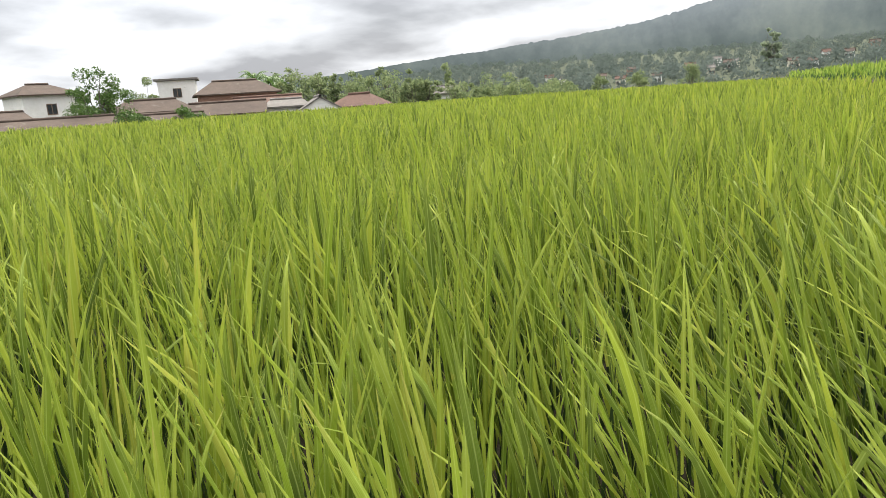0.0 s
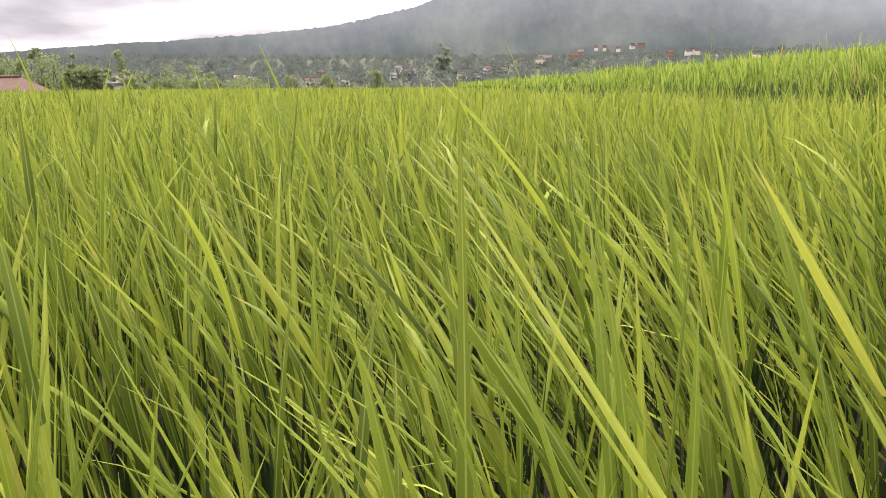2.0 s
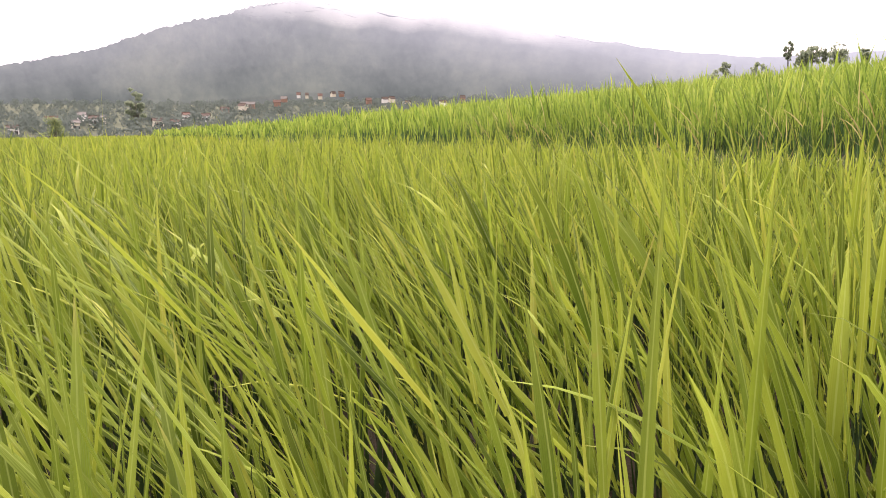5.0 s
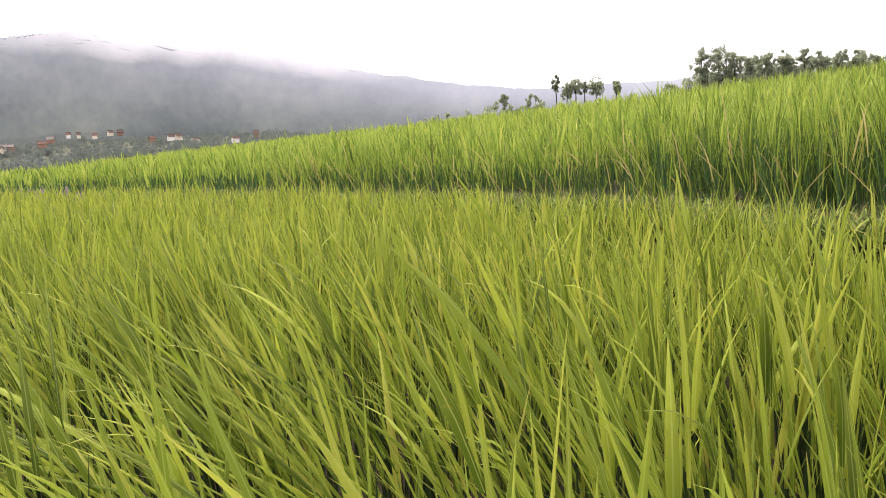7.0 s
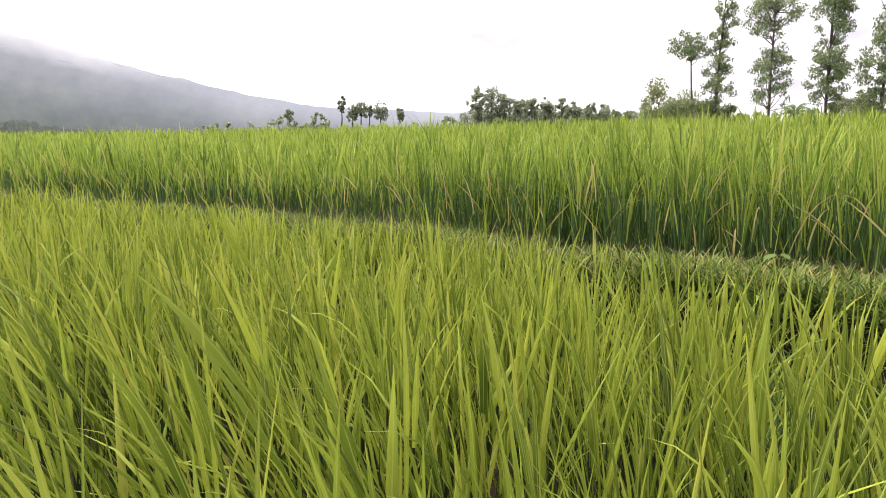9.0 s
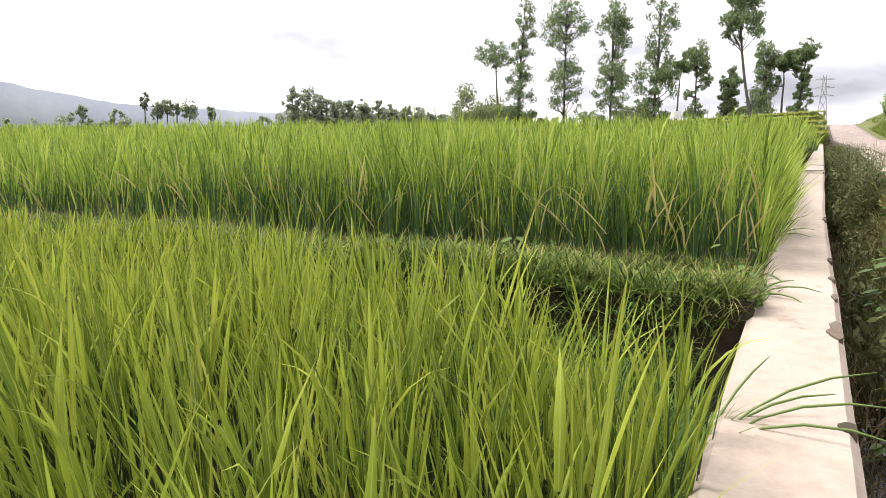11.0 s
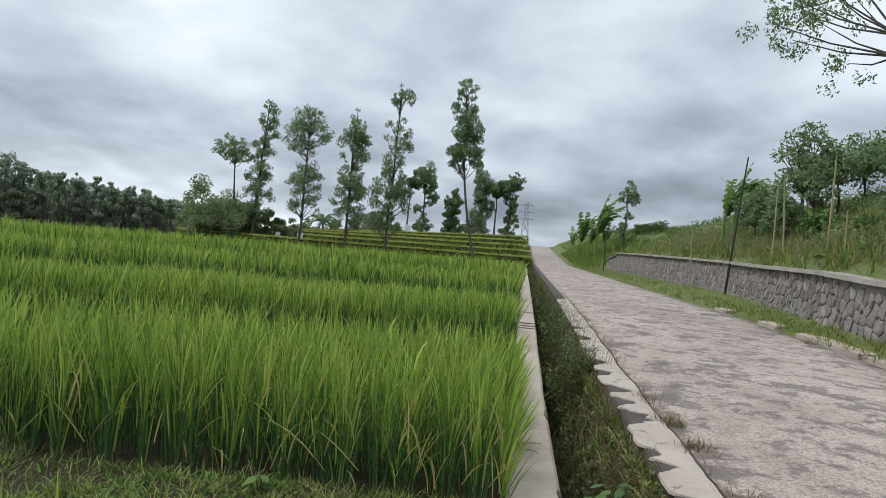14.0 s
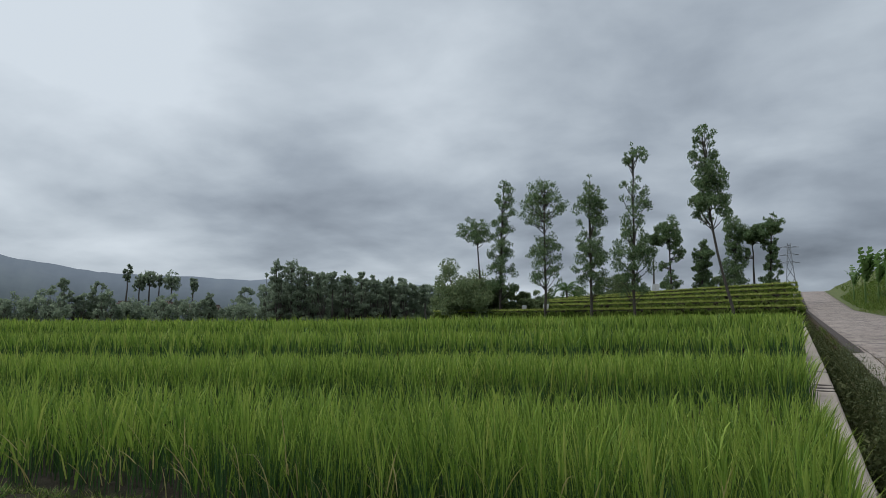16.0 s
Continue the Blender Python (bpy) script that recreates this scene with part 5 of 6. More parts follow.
# ---------------------------------------------------------------- stepped field beyond the rice
def stepped_field():
    e = thing("stepped_field", "stepped green terraces below the tall trees", "terraces", (0, 0, 0), kind="structure")
    for k in range(5):
        z0, z1 = 3.1 + 0.72 * k, 3.1 + 0.72 * (k + 1)
        xr, xl = 0.28, -27.0
        n = 30
        top, grass = [], []
        for i in range(n + 1):
            u = i / n
            x = xr + (xl - xr) * u
            yf = 49 + 4.4 * k + (3 + 3.0 * k) * u + 0.4 * math.sin(4 * u + k)
            top.append((x, yf))
        vs, fs = [], []
        for i, (x, y) in enumerate(top):
            vs += [(x, y - 0.25, z0 - 0.7), (x, y, z1 - 0.12), (x, y + 0.35, z1), (x, y + 9, z1), (x, y + 9, z0 - 0.7)]
        for i in range(n):
            for j in range(5):
                m = (j + 1) % 5
                fs.append((i * 5 + j, i * 5 + m, (i + 1) * 5 + m, (i + 1) * 5 + j))
        fs += [(0, 1, 2, 3, 4), tuple(n * 5 + j for j in (4, 3, 2, 1, 0))]
        part("step", mesh_of("step", vs, fs, SOIL), SOIL, e)
        lip, low = [], []
        for x, y in [(a + rng.uniform(-0.5, 0.5), b) for a, b in top for _ in range(40)]:
            lip.append((x, y + rng.uniform(0.0, 0.5), z1 - 0.02))
            low.append((x, y - rng.uniform(0.1, 0.25), z0 + rng.uniform(-0.1, 0.45)))
        g = tufts("rice", "bright rice along the lip of a step", lip, 7, 0.20, 0.06, LIPS, 3, 0.6, 0.8, "rice")
        g = tufts("grass", "dark grass on the face of a step", low, 7, 0.36, 0.07, LUSH, 3, 0.6, 0.8)


stepped_field()


def bananas(at, high, n, label="banana plant with long torn leaves"):
    e = thing("banana_plant", label, "plant", at, "banana plants by the road")
    v, q = tube([(0, 0, -0.2), (0.03, 0, high * 0.25), (0.06, 0.02, high * 0.45)], [0.09, 0.07, 0.04], 8)
    part("stem", grid_mesh("stem", v, q, BANANA), BANANA, e)
    for i in range(n):
        # torn leaf: a midrib with ragged strips, blown over to the lee side
        a = rng.normal(0.0, 0.95)
        L = high * rng.uniform(0.50, 0.74)
        lean, curl = rng.uniform(0.0, 0.5), rng.uniform(0.4, 1.5)
        half = 0.115 * L
        foot = np.array([0.06, 0.02, high * rng.uniform(0.36, 0.46)])
        mid, p = [], foot
        for k in range(10):
            ang = lean + curl * (k / 9) ** 1.5
            mid.append(p)
            p = p + L / 9 * np.array([math.cos(a) * math.sin(ang), math.sin(a) * math.sin(ang), math.cos(ang)])
        s = np.array([-math.sin(a), math.cos(a), 0.15])
        vs, fs = list(mid), []
        for k in range(1, 9):
            w = half * math.sin(math.pi * min((k + 0.4) / 9.4, 1)) ** 0.6
            d = mid[k + 1] - mid[k]
            for sg in (-1, 1):
                drop = np.array([rng.uniform(0.0, 0.5), 0, -rng.uniform(0.0, 0.7)]) * w
                tip = mid[k] + s * sg * w + d * rng.uniform(0.4, 0.9) + drop
                b = len(vs)
                vs += [tip + d * 0.45, tip - d * 0.05]
                fs.append((k, k + 1, b, b + 1))
        part("leaf", grid_mesh("leaf", np.array(vs), np.array(fs), BANANA, False), BANANA, e)
    return e


def bank_at(az, d):
    a = radians(az)
    x, y = -0.37 - d * math.sin(a), d * math.cos(a)
    u = x - float(line(y, WALL_FOOT))
    return x, y, float(bank_surface(y, max(u, 0.3))) if u > 0.3 else float(road_z(y)) + 0.15


def on_bank(az, d, top_el):
    x, y, z = bank_at(az, d)
    return (x, y, z), 1.38 + d * math.tan(radians(top_el)) - z


for az, d, el, n in ((-6.6, 60, 8.1, 16), (-5.3, 66, 6.7, 14), (-6.1, 62, 6.3, 10), (-4.6, 74, 5.7, 8), (-7.2, 60, 6.2, 8)):
    p, h = on_bank(az, d, el)
    bananas(p, h, n)
for az, d, el, n in ((-16.3, 30, 10.1, 16), (-17.1, 30, 10.7, 16), (-17.9, 31, 9.6, 12), (-19.1, 28, 10.0, 10)):
    p, h = on_bank(az, d, el)
    bananas(p, h, n, "wind-blown banana plant on the bank")
p, h = on_bank(-8.95, 58, 9.4)
tall_tree(-8.95, 4.6, -8.95, 9.4, 58, [(0.9, 1.0, 0.8, 0.1), (0.8, 0.9, 0.6, -0.1), (0.5, 0.5, 0.4, 0.2), (0.35, 0.8, 0.6, -0.2), (0.22, 0.9, 0.6, 0.2)], leaves=2000, label="slim young eucalyptus on the bank")
for az, d, el, w, tr in ((-11.3, 60, 6.9, 1.2, 0.1), (-10.2, 62, 6.3, 0.9, 0.1), (-18.6, 27, 9.4, 0.8, 0.3), (-19.8, 26, 10.0, 0.9, 0.3), (-20.7, 24, 9.4, 0.8, 0.2), (-21.7, 25, 14.4, 1.1, 0.35), (-22.5, 24, 11.8, 1.0, 0.35), (-24.0, 25, 12.8, 1.2, 0.45),
                         (-25.6, 25, 13.6, 1.3, 0.45), (-27.0, 24, 13.0, 1.2, 0.45), (-23.4, 21, 7.4, 0.8, 0.05), (-25.4, 20, 7.0, 0.8, 0.05), (-28.8, 23, 13.6, 1.6, 0.4), (-27.4, 18, 7.0, 0.9, 0.05)):
    p, h = on_bank(az, d, el)
    bushy_tree(p, h, w, name="shrub_tree", label="leafy shrub tree on the bank above the wall" if tr > 0.15 else "low leafy bush on the bank", mat=BROAD if tr < 0.15 else EUCA, leaves=1700, size=0.15, trunk=tr, group="shrubs on the bank")


def stake(az, d, top_el, lean=0.0, name="bamboo_stake", label="thin pale bamboo stake in the bank", r=0.025, mat=None, base=None):
    p, h = on_bank(az, d, top_el)
    if base is not None:
        p, h = (p[0], p[1], base), 1.38 + d * math.tan(radians(top_el)) - base
    v, q = tube([(0, 0, -0.3), (lean * 0.5 + 0.01, 0, h * 0.5), (lean, 0, h)], [r, r * 0.85, r * 0.5], 7)
    ob = new(name, grid_mesh(name, v, q, mat or BAMBOO))
    ob.location = p
    tagged(ob, label, "stake", "bamboo stakes" if mat is None else "")
    return ob


stake(-19.9, 19.5, 10.2, 0.05)
stake(-20.7, 19.0, 10.6, -0.1)
stake(-23.5, 17.0, 11.9, 0.1)
stake(-24.6, 16.5, 7.9, 0.04)
stake(-14.1, 24, 6.2, 0.0)
pole = stake(-16.7, 21.5, 11.9, 0.44, "pole", "thin dark leaning pole before the stone wall", 0.04, DARKWOOD, float(road_z(20.7)) + 0.1)
stake(-7.4, 46, 5.6, 0.0, "pole", "short dark pole by the road", 0.04, DARKWOOD, float(road_z(45)) + 0.1)


def overhang():
    """Branch of a tree that stands behind the wall, reaching over the road."""
    e = thing("roadside_tree", "tree whose leafy branches hang over the road", "tree", (9.6, 12.2, float(bank_surface(12.2, 4.6)) - 0.1))
    o = Vector(e.location)
    tips = [(-19.1, 21.4), (-19.8, 23.3), (-20.7, 20.1), (-20.9, 22.0), (-21.8, 22.6), (-22.9, 23.2), (-22.4, 21.2), (-24.8, 22.4), (-24.5, 18.2), (-21.0, 25.0), (-23.4, 26.0)]
    pts = [Vector(eye_point(a, el, 13.2, 1.38)) - o for a, el in tips]
    fork = Vector((0.15, 0, 3.4))
    b1, b2 = Vector(eye_point(-27.5, 18.4, 13.0, 1.38)) - o, Vector(eye_point(-27.5, 19.8, 13.2, 1.38)) - o
    tubes = [tube([(0, 0, -0.4), (0.08, 0, 1.7), fork], [0.16, 0.13, 0.1], 8), tube([fork, (fork + b1) / 2 + Vector((0, 0, 0.2)), b1], [0.07, 0.05, 0.035], 6), tube([fork, (fork + b2) / 2, b2], [0.08, 0.05, 0.035], 6)]
    for i, p in enumerate(pts):
        root = b1 if i in (0, 2, 6, 8) else b2
        tubes.append(tube([root, (root + p) / 2 + Vector((0, 0, -0.08)), p], [0.022, 0.014, 0.006], 5))
    v, q = joined(tubes)
    part("trunk", grid_mesh("trunk", v, q, BARK), BARK, e)
    cs, rs = [], []
    for p in pts + [Vector((2.4, 0.6, 5.5)), Vector((2.0, 1.6, 6.0)), Vector((2.6, -0.8, 5.2))]:
        for _ in range(6):
            cs.append(p + Vector((rng.normal(0, 0.22), rng.normal(0, 0.22), rng.normal(-0.05, 0.14))))
            rs.append((0.2, 0.2, 0.16))
    v, q = leaf_cloud(cs, rs, 3600, 0.075, hang=0.8)
    part("crown", grid_mesh("crown", v, q, EUCA, False), EUCA, e)


overhang()


def pylon(at, high):
    e = thing("pylon", "grey steel lattice power pylon far behind the road", "pylon", at)
    half = lambda f: high * (0.085 * (1 - f) ** 1.3 + 0.018)
    legs = []
    for sx in (-1, 1):
        for sy in (-1, 1):
            legs.append([(sx * half(f), sy * half(f), high * f) for f in np.linspace(0, 1, 7)])
    for p in legs:
        v, q = tube(p, [0.10] * 7, 5)
        part("leg", grid_mesh("leg", v, q, STEEL), STEEL, e)
    br = []
    for i in range(6):
        for a, b in ((0, 1), (1, 3), (3, 2), (2, 0)):
            br += [tube([legs[a][i], legs[b][i + 1]], [0.05, 0.05], 4), tube([legs[b][i], legs[a][i + 1]], [0.05, 0.05], 4)]
    v, q = joined(br)
    part("bracing", grid_mesh("bracing", v, q, STEEL), STEEL, e)
    for f in (0.72, 0.83, 0.94):
        v, q = joined([tube([(-high * 0.13, 0, high * f), (0, 0, high * f + 0.5), (high * 0.13, 0, high * f)], [0.06, 0.1, 0.06], 5), tube([(-high * 0.13, 0, high * f), (high * 0.13, 0, high * f)], [0.07, 0.07], 5)])
        part("crossarm", grid_mesh("crossarm", v, q, STEEL), STEEL, e)


pylon((1.9, 196, 9.0), 18.5)


# ---------------------------------------------------------------- the stone retaining wall
def retaining_wall():
    ys = np.arange(-8, 48.1, 0.5)

    def body(y):
        z = float(road_z(y))
        f = float(line(y, WALL_FOOT))
        h = float(line(y, WALL_HIGH))
        return [(f, z - 0.4), (f + 0.34, z - 0.4), (f + 0.34, z + h - 0.03), (f + 0.04, z + h - 0.03)]

    def cap(y):
        z = float(road_z(y)) + float(line(y, WALL_HIGH))
        f = float(line(y, WALL_FOOT)) + wobble(y, 61, 0.02)
        return [(f - 0.06, z - 0.028), (f + 0.40, z - 0.028), (f + 0.40, z + 0.045), (f - 0.045, z + 0.045 + wobble(y, 63, 0.01))]
    w = tagged(new("retaining_wall", ribbon("retaining_wall", ys, body, MORTAR_GREY)), "mortared river-stone retaining wall below the bank", "wall", kind="structure")
    part("cap", ribbon("cap", ys, cap, MORTAR_GREY), MORTAR_GREY, w, "weathered grey mortar cap")
    # irregular stones fitted against each other: cells round jittered seeds
    seeds = []
    for i, y in enumerate(np.arange(5.6, 48.2, 0.215)):
        for j in range(9):
            seeds.append((y + 0.1 * (j % 2) + rng.uniform(-0.085, 0.085), 0.02 + 0.175 * j + rng.uniform(-0.07, 0.07)))
    seeds = np.array(seeds)
    cells = []
    for i, (y, h) in enumerate(seeds):
        if y < 5.9 or y > 47.7 or h < -0.02 or h > float(line(y, WALL_HIGH)) - 0.06:
            continue
        poly = [np.array(p) for p in ((y - 0.3, h - 0.26), (y + 0.3, h - 0.26), (y + 0.3, h + 0.26), (y - 0.3, h + 0.26))]
        near = np.where(np.hypot(seeds[:, 0] - y, seeds[:, 1] - h) < 0.62)[0]
        gap = 0.5 * rng.uniform(0.012, 0.032)
        for j in near:
            if j == i:
                continue
            n = seeds[j] - seeds[i]
            n = n / (np.linalg.norm(n) + 1e-9)
            lim = n @ (seeds[i] + seeds[j]) / 2 - gap
            out = []
            for a, b in zip(poly, poly[1:] + poly[:1]):
                da, db = n @ a - lim, n @ b - lim
                if da <= 0:
                    out.append(a)
                if da * db < 0:
                    out.append(a + (b - a) * da / (da - db))
            poly = out
            if len(poly) < 3:
                break
        lid = float(line(y, WALL_HIGH)) - 0.035
        if len(poly) >= 3:
            cells.append((y, h, [np.array((p[0], min(p[1], lid))) for p in poly]))
    cells.sort(key=lambda c: abs(c[0] - 12.5))
    rest_v, rest_f, count = [], [], 0
    for i, (y, h, poly) in enumerate(cells):
        # corners knocked off
        cut = []
        for a, b in zip(poly, poly[1:] + poly[:1]):
            cut += [a * 0.87 + b * 0.13, a * 0.13 + b * 0.87]
        mid = sum(cut) / len(cut)
        bulge = rng.uniform(0.006, 0.022)

        def lay(p, out):
            f = float(line(p[0], WALL_FOOT))
            z = float(road_z(p[0]))
            return (f + 0.04 * p[1] / 1.2 - out, p[0], z + p[1])
        n = len(cut)
        tilt = rng.uniform(-0.012, 0.012)
        v = [lay(p, -0.03) for p in cut] + [lay(mid + (p - mid) * 0.95, bulge * 0.55) for p in cut] + [lay(mid + (p - mid) * 0.68, bulge + tilt * (1 if p[0] > mid[0] else -1)) for p in cut]
        f = [tuple(range(2 * n, 3 * n))]
        for j in range(n):
            m = (j + 1) % n
            f += [(j, m, n + m, n + j), (n + j, n + m, 2 * n + m, 2 * n + j)]
        if i < 290:
            part("stone", mesh_of("stone", v, f, RIVER), RIVER, w)
        else:
            rest_v += v
            rest_f += [tuple(k + count for k in q) for q in f]
            count += len(v)
    o = part("stones", mesh_of("stones", rest_v, rest_f, RIVER), RIVER, w)
    tagged(o, kind="stuff")


MORTAR_GREY = surface("grey_mortar", [(0.3, (0.15, 0.138, 0.12)), (0.55, (0.24, 0.222, 0.195)), (0.8, (0.33, 0.31, 0.28))], 2.0, 0.9, 0.5, 8, (1.6, 0.57, (0.10, 0.10, 0.075)))
retaining_wall()


def kerb():
    for y0, y1 in ((3.0, 4.95), (5.0, 6.6), (6.65, 8.8), (8.85, 10.9), (11.6, 12.6), (14.4, 15.2)):
        ys = np.arange(y0, y1 + 0.01, 0.15)

        def ring(y):
            z = float(road_z(y))
            x = 3.90 + float(drift(y)) + 0.012 * math.sin(y * 2)
            return [(x - 0.02, z - 0.3), (x + 0.24, z - 0.3), (x + 0.23 + wobble(y, 71, 0.02), z + 0.075), (x + wobble(y, 72, 0.02), z + 0.06)]
        tagged(new("kerb_stone", ribbon("kerb_stone", ys, ring, MORTAR)), "pale worn concrete kerb at the grassy verge", "kerb", "kerb stones")


kerb()


# ---------------------------------------------------------------- houses
def prism_roof(w, d, z, rise, over, hip, thick=0.12):
    """Gable or hipped roof over a w x d plan with its eaves at z; hip is how far the ridge stops short of each end."""
    X, Y = w / 2 + over, d / 2 + over
    r = max(X - hip, 0.05) if hip else X
    top = [(-X, -Y, z), (X, -Y, z), (X, Y, z), (-X, Y, z), (-r, 0, z + rise), (r, 0, z + rise)]
    v = top + [(a, b, c - thick) for a, b, c in top]
    f = [(0, 1, 5, 4), (2, 3, 4, 5), (1, 2, 5), (3, 0, 4)]
    if not hip:
        f = f[:2]
    f += [tuple(i + 6 for i in q[::-1]) for q in f]
    edges = [(0, 1), (1, 2), (2, 3), (3, 0)] if hip else [(0, 1), (2, 3), (1, 5), (5, 2), (3, 4), (4, 0)]
    f += [(a, a + 6, b + 6, b) for a, b in edges]
    return v, f


def house(az, dist, w, d, eave_el, ridge_el, wall, roof, turn=0.0, hip=0.0, over=0.5, eye=0.64, windows=2, name="house", label="pale village house with tiled roof", base=None, flat=False, group="village houses"):
    x, y, z = on_land(az, dist)
    base = z if base is None else base
    eave = eye + dist * math.tan(radians(eave_el)) - base
    ridge = eye + dist * math.tan(radians(ridge_el)) - base
    e = thing(name, label, "house", (x, y, base), group, turn=az + turn - 180)
    bm = bmesh.new()
    box(bm, -w / 2, -d / 2, -0.5, w / 2, d / 2, eave - 0.02)
    if not flat and not hip:
        for s in (-1, 1):
            a = [bm.verts.new(p) for p in ((s * w / 2, -d / 2, eave - 0.02), (s * w / 2, d / 2, eave - 0.02), (s * w / 2, 0, ridge - 0.16))]
            bm.faces.new(a)
    part("wall", bm, wall, e)
    if flat:
        bm = box(bmesh.new(), -w / 2 - 0.35, -d / 2 - 0.35, eave, w / 2 + 0.35, d / 2 + 0.35, eave + 0.22, 0.03)
        part("roof", bm, roof, e)
    else:
        part("roof", mesh_of("roof", *prism_roof(w, d, eave, ridge - eave, over, hip), roof), roof, e)
        v, q = tube([(-max(w / 2 + 0.5 - hip, 0.1), 0, ridge + 0.03), (max(w / 2 + 0.5 - hip, 0.1), 0, ridge + 0.03)], [0.12, 0.12], 6)
        part("ridge", grid_mesh("ridge", v, q, roof), roof, e)
    for i in range(windows):
        cx = (i + 0.5) / windows * w - w / 2
        hz = eave - 1.35
        win = part("window", box(bmesh.new(), cx - 0.45, -d / 2 - 0.05, hz - 0.5, cx + 0.45, -d / 2 - 0.003, hz + 0.5, 0.015), WOOD, e)
        for s in (-1, 1):
            part("pane", box(bmesh.new(), cx + s * 0.21 - 0.17, -d / 2 - 0.07, hz - 0.42, cx + s * 0.21 + 0.17, -d / 2 - 0.053, hz + 0.42), GLASS, win)
    return e


# turned to face the field (front wall along -y of the house, az aims it at the eye)
house(157.9, 75, 4.6, 5.0, 2.0, 2.75, WHITE, ROOF_BROWN, 200, 1.8, windows=1, label="white upper storey under a brown hipped roof")
house(157.8, 56, 8.0, 6.0, -0.6, 0.3, CREAM, ROOF_BROWN, 185, 0.0, windows=0, label="low house under a broad grey-brown sheet roof")
house(162.5, 64, 7.0, 6.0, 0.2, 0.95, WHITE, ROOF_BROWN, 190, 0.0, windows=1, label="village house with a weathered brown roof")
house(148.5, 84, 3.9, 4.0, 2.55, 2.7, WHITE, ROOF_GREY, 176, flat=True, windows=1, label="white flat-roofed upper storey with a grey slab")
house(150.6, 70, 6.5, 5.0, 0.35, 1.25, BRICK, ROOF_BROWN, 170, 1.5, windows=1, label="brick house under dull brown tiles")
house(144.3, 74, 7.4, 6.0, 1.35, 2.35, BRICK, ROOF_BROWN, 184, 2.0, windows=3, label="brick house with a large brown hipped roof")
house(145.0, 62, 5.4, 4.5, -0.15, 0.75, CREAM, ROOF_BROWN, 176, 0.0, windows=2, label="pale house front under brown tiles")
house(141.9, 66, 5.2, 4.0, 0.2, 1.0, WHITE, ROOF_RED, 180, 0.0, windows=2, label="white-walled house with red roof tiles")
house(149.2, 58, 4.2, 4.0, -0.6, 0.15, CREAM, ROOF_BROWN, 205, 0.0, windows=1, label="small low house with a brown gable roof")
house(138.0, 62, 4.8, 3.8, -0.35, 0.75, WHITE, ROOF_GREY, 95, 0.0, 0.14, windows=0, label="cream gable house with pale grey roof edges")
house(140.5, 64, 3.4, 3.4, 0.15, 0.7, WHITE, ROOF_GREY, 180, 0.8, windows=0, label="small shed with a rounded grey roof")
house(134.6, 63, 3.6, 3.4, -0.2, 0.75, BRICK, ROOF_RED, 150, 1.2, windows=0, label="small house with a rust-red roof")
house(127.3, 110, 5.0, 4.0, 0.35, 0.95, WHITE, ROOF_GREY, 170, 0.0, windows=1, label="small white house among trees")

# trees among the houses
for az, d, el, w, tr in ((154.2, 58, 4.0, 2.3, 0.08), (153.0, 60, 2.8, 1.9, 0.05), (155.4, 66, 2.9, 1.4, 0.1), (151.0, 78, 2.8, 1.6, 0.15), (149.9, 80, 2.4, 1.4, 0.2), (147.9, 57, 1.6, 1.6, 0.1), (152.2, 54, 0.6, 1.8, 0.05),
                         (131.6, 95, 3.0, 3.6, 0.1), (133.2, 100, 2.2, 2.6, 0.1), (129.6, 98, 2.0, 2.6, 0.1), (126.6, 92, 1.9, 2.2, 0.1), (124.6, 96, 1.0, 2.2, 0.1), (122.4, 110, 0.8, 2.6, 0.1), (120.4, 105, 0.7, 2.0, 0.1), (118.0, 120, 1.0, 2.8, 0.1), (115.0, 130, 0.9, 2.2, 0.1), (111.8, 140, 1.0, 2.8, 0.1), (108.0, 150, 1.1, 3.0, 0.1),
                         (139.6, 110, 2.8, 3.0, 0.1), (137.4, 115, 2.6, 3.0, 0.1), (135.4, 120, 2.7, 3.0, 0.1), (141.2, 105, 2.6, 2.4, 0.15)):
    grown(az, d, el + 0.15, w, 0.62, leaves=4200 if d < 85 else 2200, size=0.22 if d < 85 else 0.38, trunk=tr, mat=BROAD if d < 70 else BUSH, label="leafy village tree among the houses", group="village trees")


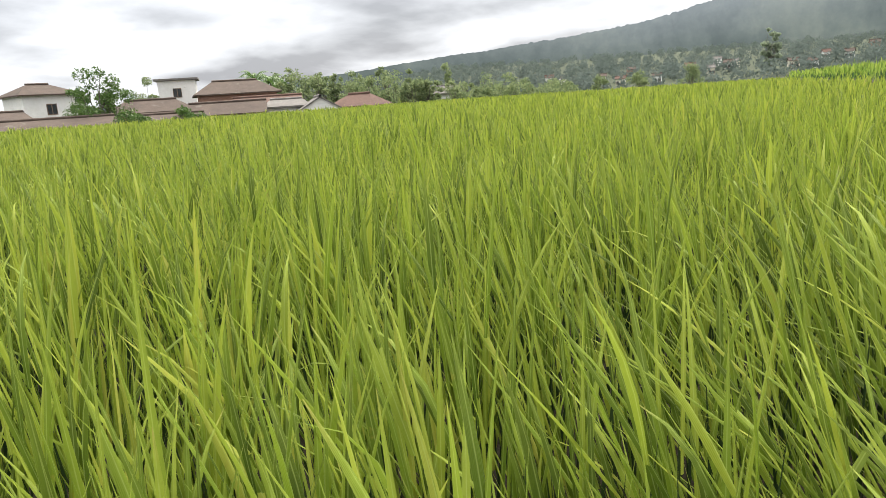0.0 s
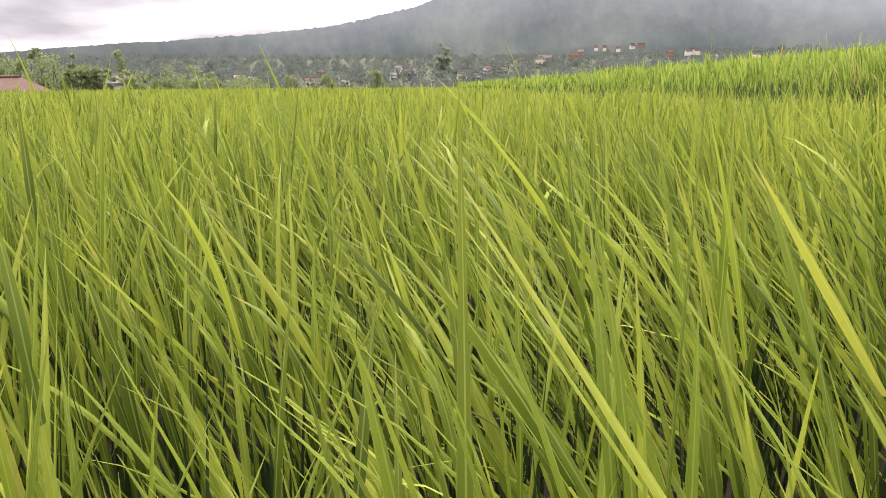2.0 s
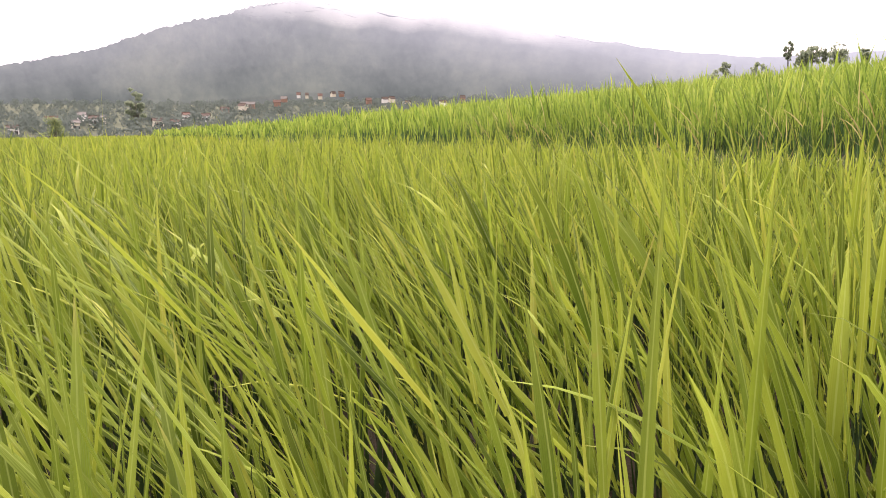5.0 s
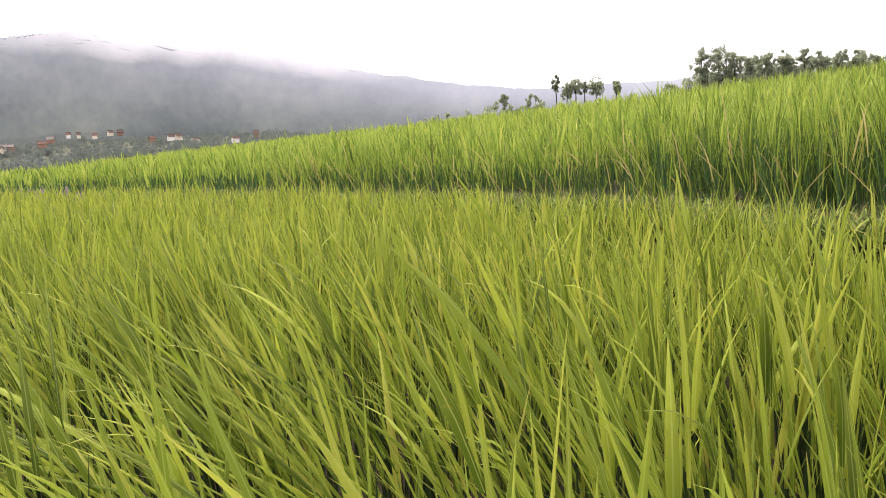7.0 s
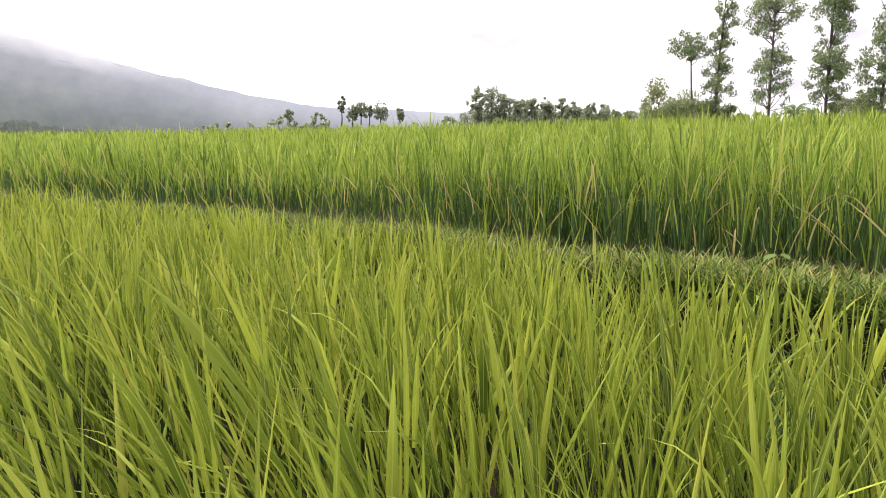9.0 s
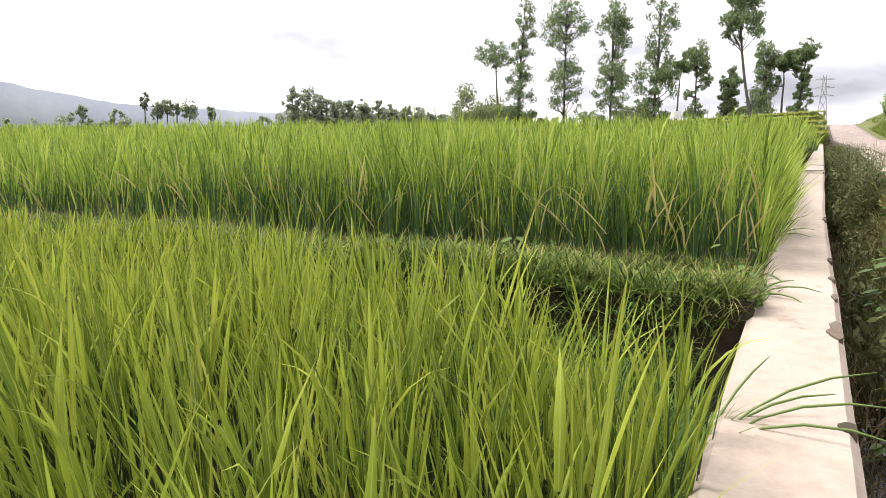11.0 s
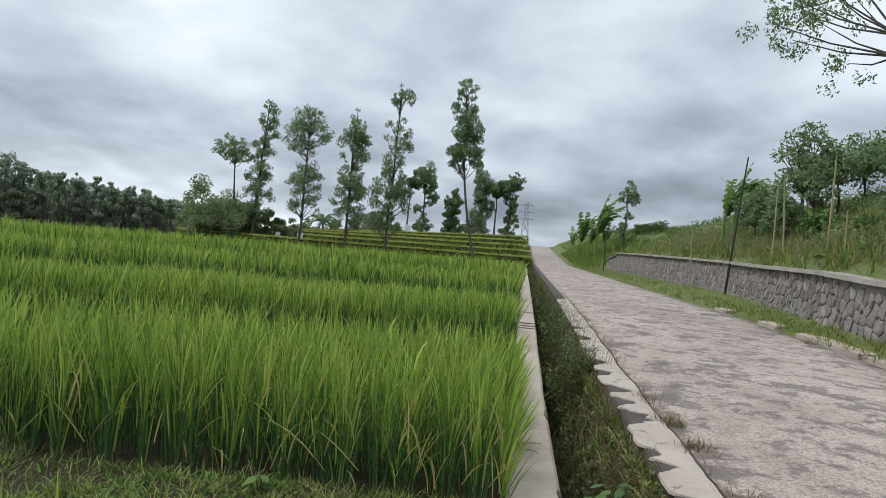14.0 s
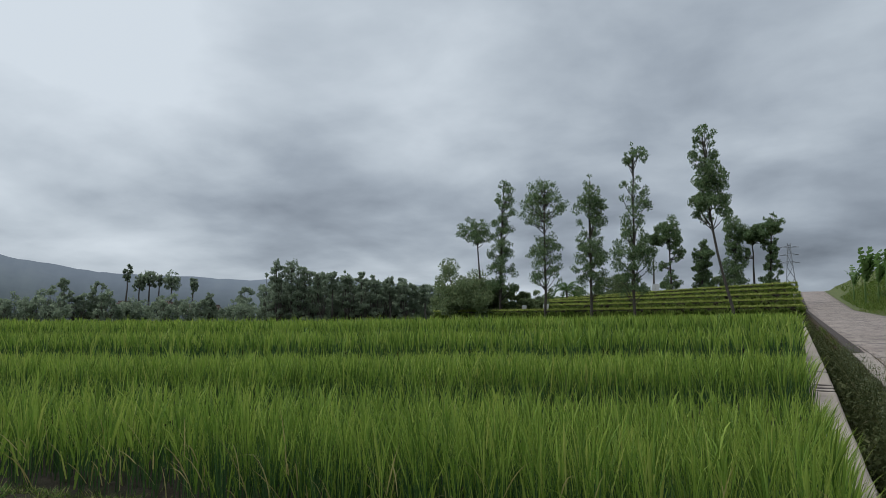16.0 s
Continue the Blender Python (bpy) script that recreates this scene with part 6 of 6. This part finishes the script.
def palm(az, d, top_el, n=15, eye=0.64, size=1.0, label="coconut palm with feathery fronds"):
    x, y, z = on_land(az, d)
    high = eye + d * math.tan(radians(top_el)) - z - 1.0
    e = thing("palm", label, "palm", (x, y, z), "palms")
    v, q = tube([(0, 0, -0.2), (0.15, 0, high * 0.5), (0.1, 0.05, high)], [0.16, 0.12, 0.10], 7)
    part("trunk", grid_mesh("trunk", v, q, BARK), BARK, e)
    for i in range(n):
        a = i * 2.4
        lean = 0.25 + 1.3 * (i / n)
        L = 2.3 * size
        rib = []
        for t in np.linspace(0.05, 1, 13):
            ang = lean + 0.9 * t * t
            rib.append(np.array([0.1 + math.cos(a) * L * t * math.sin(ang), 0.05 + math.sin(a) * L * t * math.sin(ang), high + L * t * math.cos(ang)]))
        s = np.array([-math.sin(a), math.cos(a), -0.35])
        f = np.array([math.cos(a), math.sin(a), -0.2])
        vs, fs = list(rib), []
        for j in range(12):
            k = 0.5 * size * math.sin(math.pi * min((j + 1) / 13, 1)) + 0.05
            for sg in (-1, 1):
                b = len(vs)
                s2 = s * (sg, sg, 1)
                tip = rib[j] + s2 * k + f * 0.3
                vs += [tip + f * 0.03, tip]
                fs.append((j, j + 1, b, b + 1))
        part("frond", grid_mesh("frond", np.array(vs), np.array(fs), BROAD, False), BROAD, e)


palm(142.7, 86, 2.9)
palm(141.5, 95, 2.6)
palm(16.4, 78, 5.0, 15, 1.39, 0.8)

# row of dark trees behind the houses
for i in range(30):
    az = 117 + i * 0.92 + rng.uniform(-0.4, 0.4)
    grown(az, rng.uniform(92, 125), float(np.interp(az, [116, 122, 128, 136, 143], [0.9, 1.5, 2.4, 3.0, 2.7])) + rng.uniform(-0.7, 0.6), rng.uniform(1.4, 3.0), 0.62, leaves=1700, size=0.4, trunk=rng.uniform(0.02, 0.15), mat=BUSH, label="dark tree behind the village houses", group="village trees")

# ---------------------------------------------------------------- far village below the mountain
def village():
    spots = [(94.2, 2.35), (93.4, 2.45), (95.0, 2.3), (91.0, 3.0), (90.0, 2.9), (89.2, 3.1), (88.4, 3.0), (87.6, 3.1), (86.8, 2.9), (84.6, 2.7), (83.6, 2.6), (82.6, 2.8), (81.6, 2.6), (92.2, 2.6),
             (106.2, 1.5), (105.6, 1.35), (107.0, 1.3), (104.6, 1.2), (108.3, 1.5), (112.6, 1.2), (113.4, 1.0), (114.2, 1.1), (117.8, 1.1), (118.6, 1.0), (99.6, 1.2), (98.6, 1.4), (97.6, 1.7), (96.4, 2.0), (100.8, 1.1), (110.0, 1.0),
             (52.0, 2.6), (49.2, 2.7), (48.4, 2.6), (47.2, 2.5), (45.4, 2.5), (43.2, 2.4), (78.6, 2.6), (76.4, 2.8)]
    walls, roofs = [CREAM, BRICK, WHITE, CREAM], [ROOF_RED, ROOF_BROWN, ROOF_GREY, ROOF_BROWN]
    for i, (az, el) in enumerate(spots):
        if az > 60:
            az, el = az + rng.uniform(-0.5, 0.5), el + rng.uniform(-0.35, 0.2)
        d = 170 if az < 60 else float(np.interp(el, [1.0, 1.5, 2.3, 3.1], [230, 290, 400, 520]))
        eye = 1.39 if az < 60 else 0.6
        s = min(d / 300, 1.05)
        base = eye + d * math.tan(radians(el)) - 2.2 * s - 0.3
        house(az, d, rng.uniform(2.0, 3.8) * s, 2.6 * s, el - 0.1, el + 0.1, walls[int(rng.integers(3))], roofs[int(rng.integers(4))], 180 + rng.uniform(-35, 35), 0.0, 0.3, eye, 2 if d < 300 else 0, "far_house", "small far house on the slope below the mountain", base, group="far houses")
    # woods between the houses
    c, r = [], []
    for i in range(2100):
        az = rng.uniform(62, 137)
        d = rng.uniform(190, 720)
        x, y, z = on_land(az, d)
        h = rng.uniform(2, 6.5)
        c.append((x, y, z + h * 0.4))
        r.append((h * 0.5, h * 0.5, h * 0.55))
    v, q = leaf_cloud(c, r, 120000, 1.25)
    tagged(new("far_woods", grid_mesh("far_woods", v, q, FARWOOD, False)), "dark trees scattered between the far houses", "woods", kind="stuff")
    grown(102.4, 260, 3.6, 3.4, 0.6, leaves=2600, size=0.9, trunk=0.06, name="tree", label="single tall dark tree over the far village", group="village trees")


village()


def marker(az, d, el, w, h):
    p = eye_point(az, el, d)
    e = thing("field_marker", "white plastic sheet on a stick in the field", "marker", (p[0], p[1], p[2] - 0.5), "field markers")
    v, q = tube([(0, 0, -0.4), (0, 0, 0.9)], [0.02, 0.015], 6)
    part("stick", grid_mesh("stick", v, q, BAMBOO), BAMBOO, e)
    bm = box(bmesh.new(), -w / 2, -0.012, 0.3, w / 2, 0.012, 0.3 + h, 0.01)
    for vtx in bm.verts:
        vtx.co.y += 0.05 * math.sin(vtx.co.x * 9)
        vtx.co.x += 0.08 * (vtx.co.z - 0.3)
    part("sheet", bm, PLASTIC, e)


marker(18.1, 56, 2.75, 0.45, 0.55)
marker(19.9, 57, 2.65, 0.35, 0.55)
marker(9.2, 60, 4.35, 0.6, 0.6)


# grass that leans over the low wall
def spike_grass(at, stalks):
    e = thing("spike_grass", "grass with long seed stalks leaning over the wall", "grass", at)
    for a, L, lean in stalks:
        p = [np.array([math.cos(a) * L * s * math.sin(lean * (0.6 + 0.6 * s)), math.sin(a) * L * s * math.sin(lean * (0.6 + 0.6 * s)), L * s * math.cos(lean * (0.6 + 0.6 * s))]) for s in np.linspace(0, 1, 6)]
        v, q = tube(p, [0.0025, 0.0025, 0.003, 0.0035, 0.003, 0.001], 5)
        part("stalk", grid_mesh("stalk", v, q, BANANA), BANANA, e)
    n = 16
    b = np.zeros((n, 3)) + rng.normal(0, 0.012, (n, 3)) * (1, 1, 0)
    v, q = blades(b, rng.uniform(-1.5, 1.5, n), rng.uniform(0.12, 0.3, n), np.full(n, 0.007), rng.uniform(0.2, 0.8, n), rng.uniform(0.3, 1.2, n), 5)
    part("blades", grid_mesh("blades", v, q, BANANA), BANANA, e)


spike_grass((-0.31, 1.55, 0.02), [(0.30, 0.42, 0.82), (0.12, 0.42, 0.95), (-0.08, 0.40, 1.05), (-0.6, 0.24, 1.25), (0.9, 0.30, 0.6), (0.5, 0.34, 0.9)])
spike_grass((-0.31, 2.85, 0.18), [(0.1, 0.26, 1.1), (-0.4, 0.22, 1.2), (0.5, 0.2, 0.9)])
spike_grass((-0.32, 4.3, 0.3), [(0.2, 0.26, 1.0), (-0.3, 0.24, 1.1), (0.6, 0.3, 0.8)])
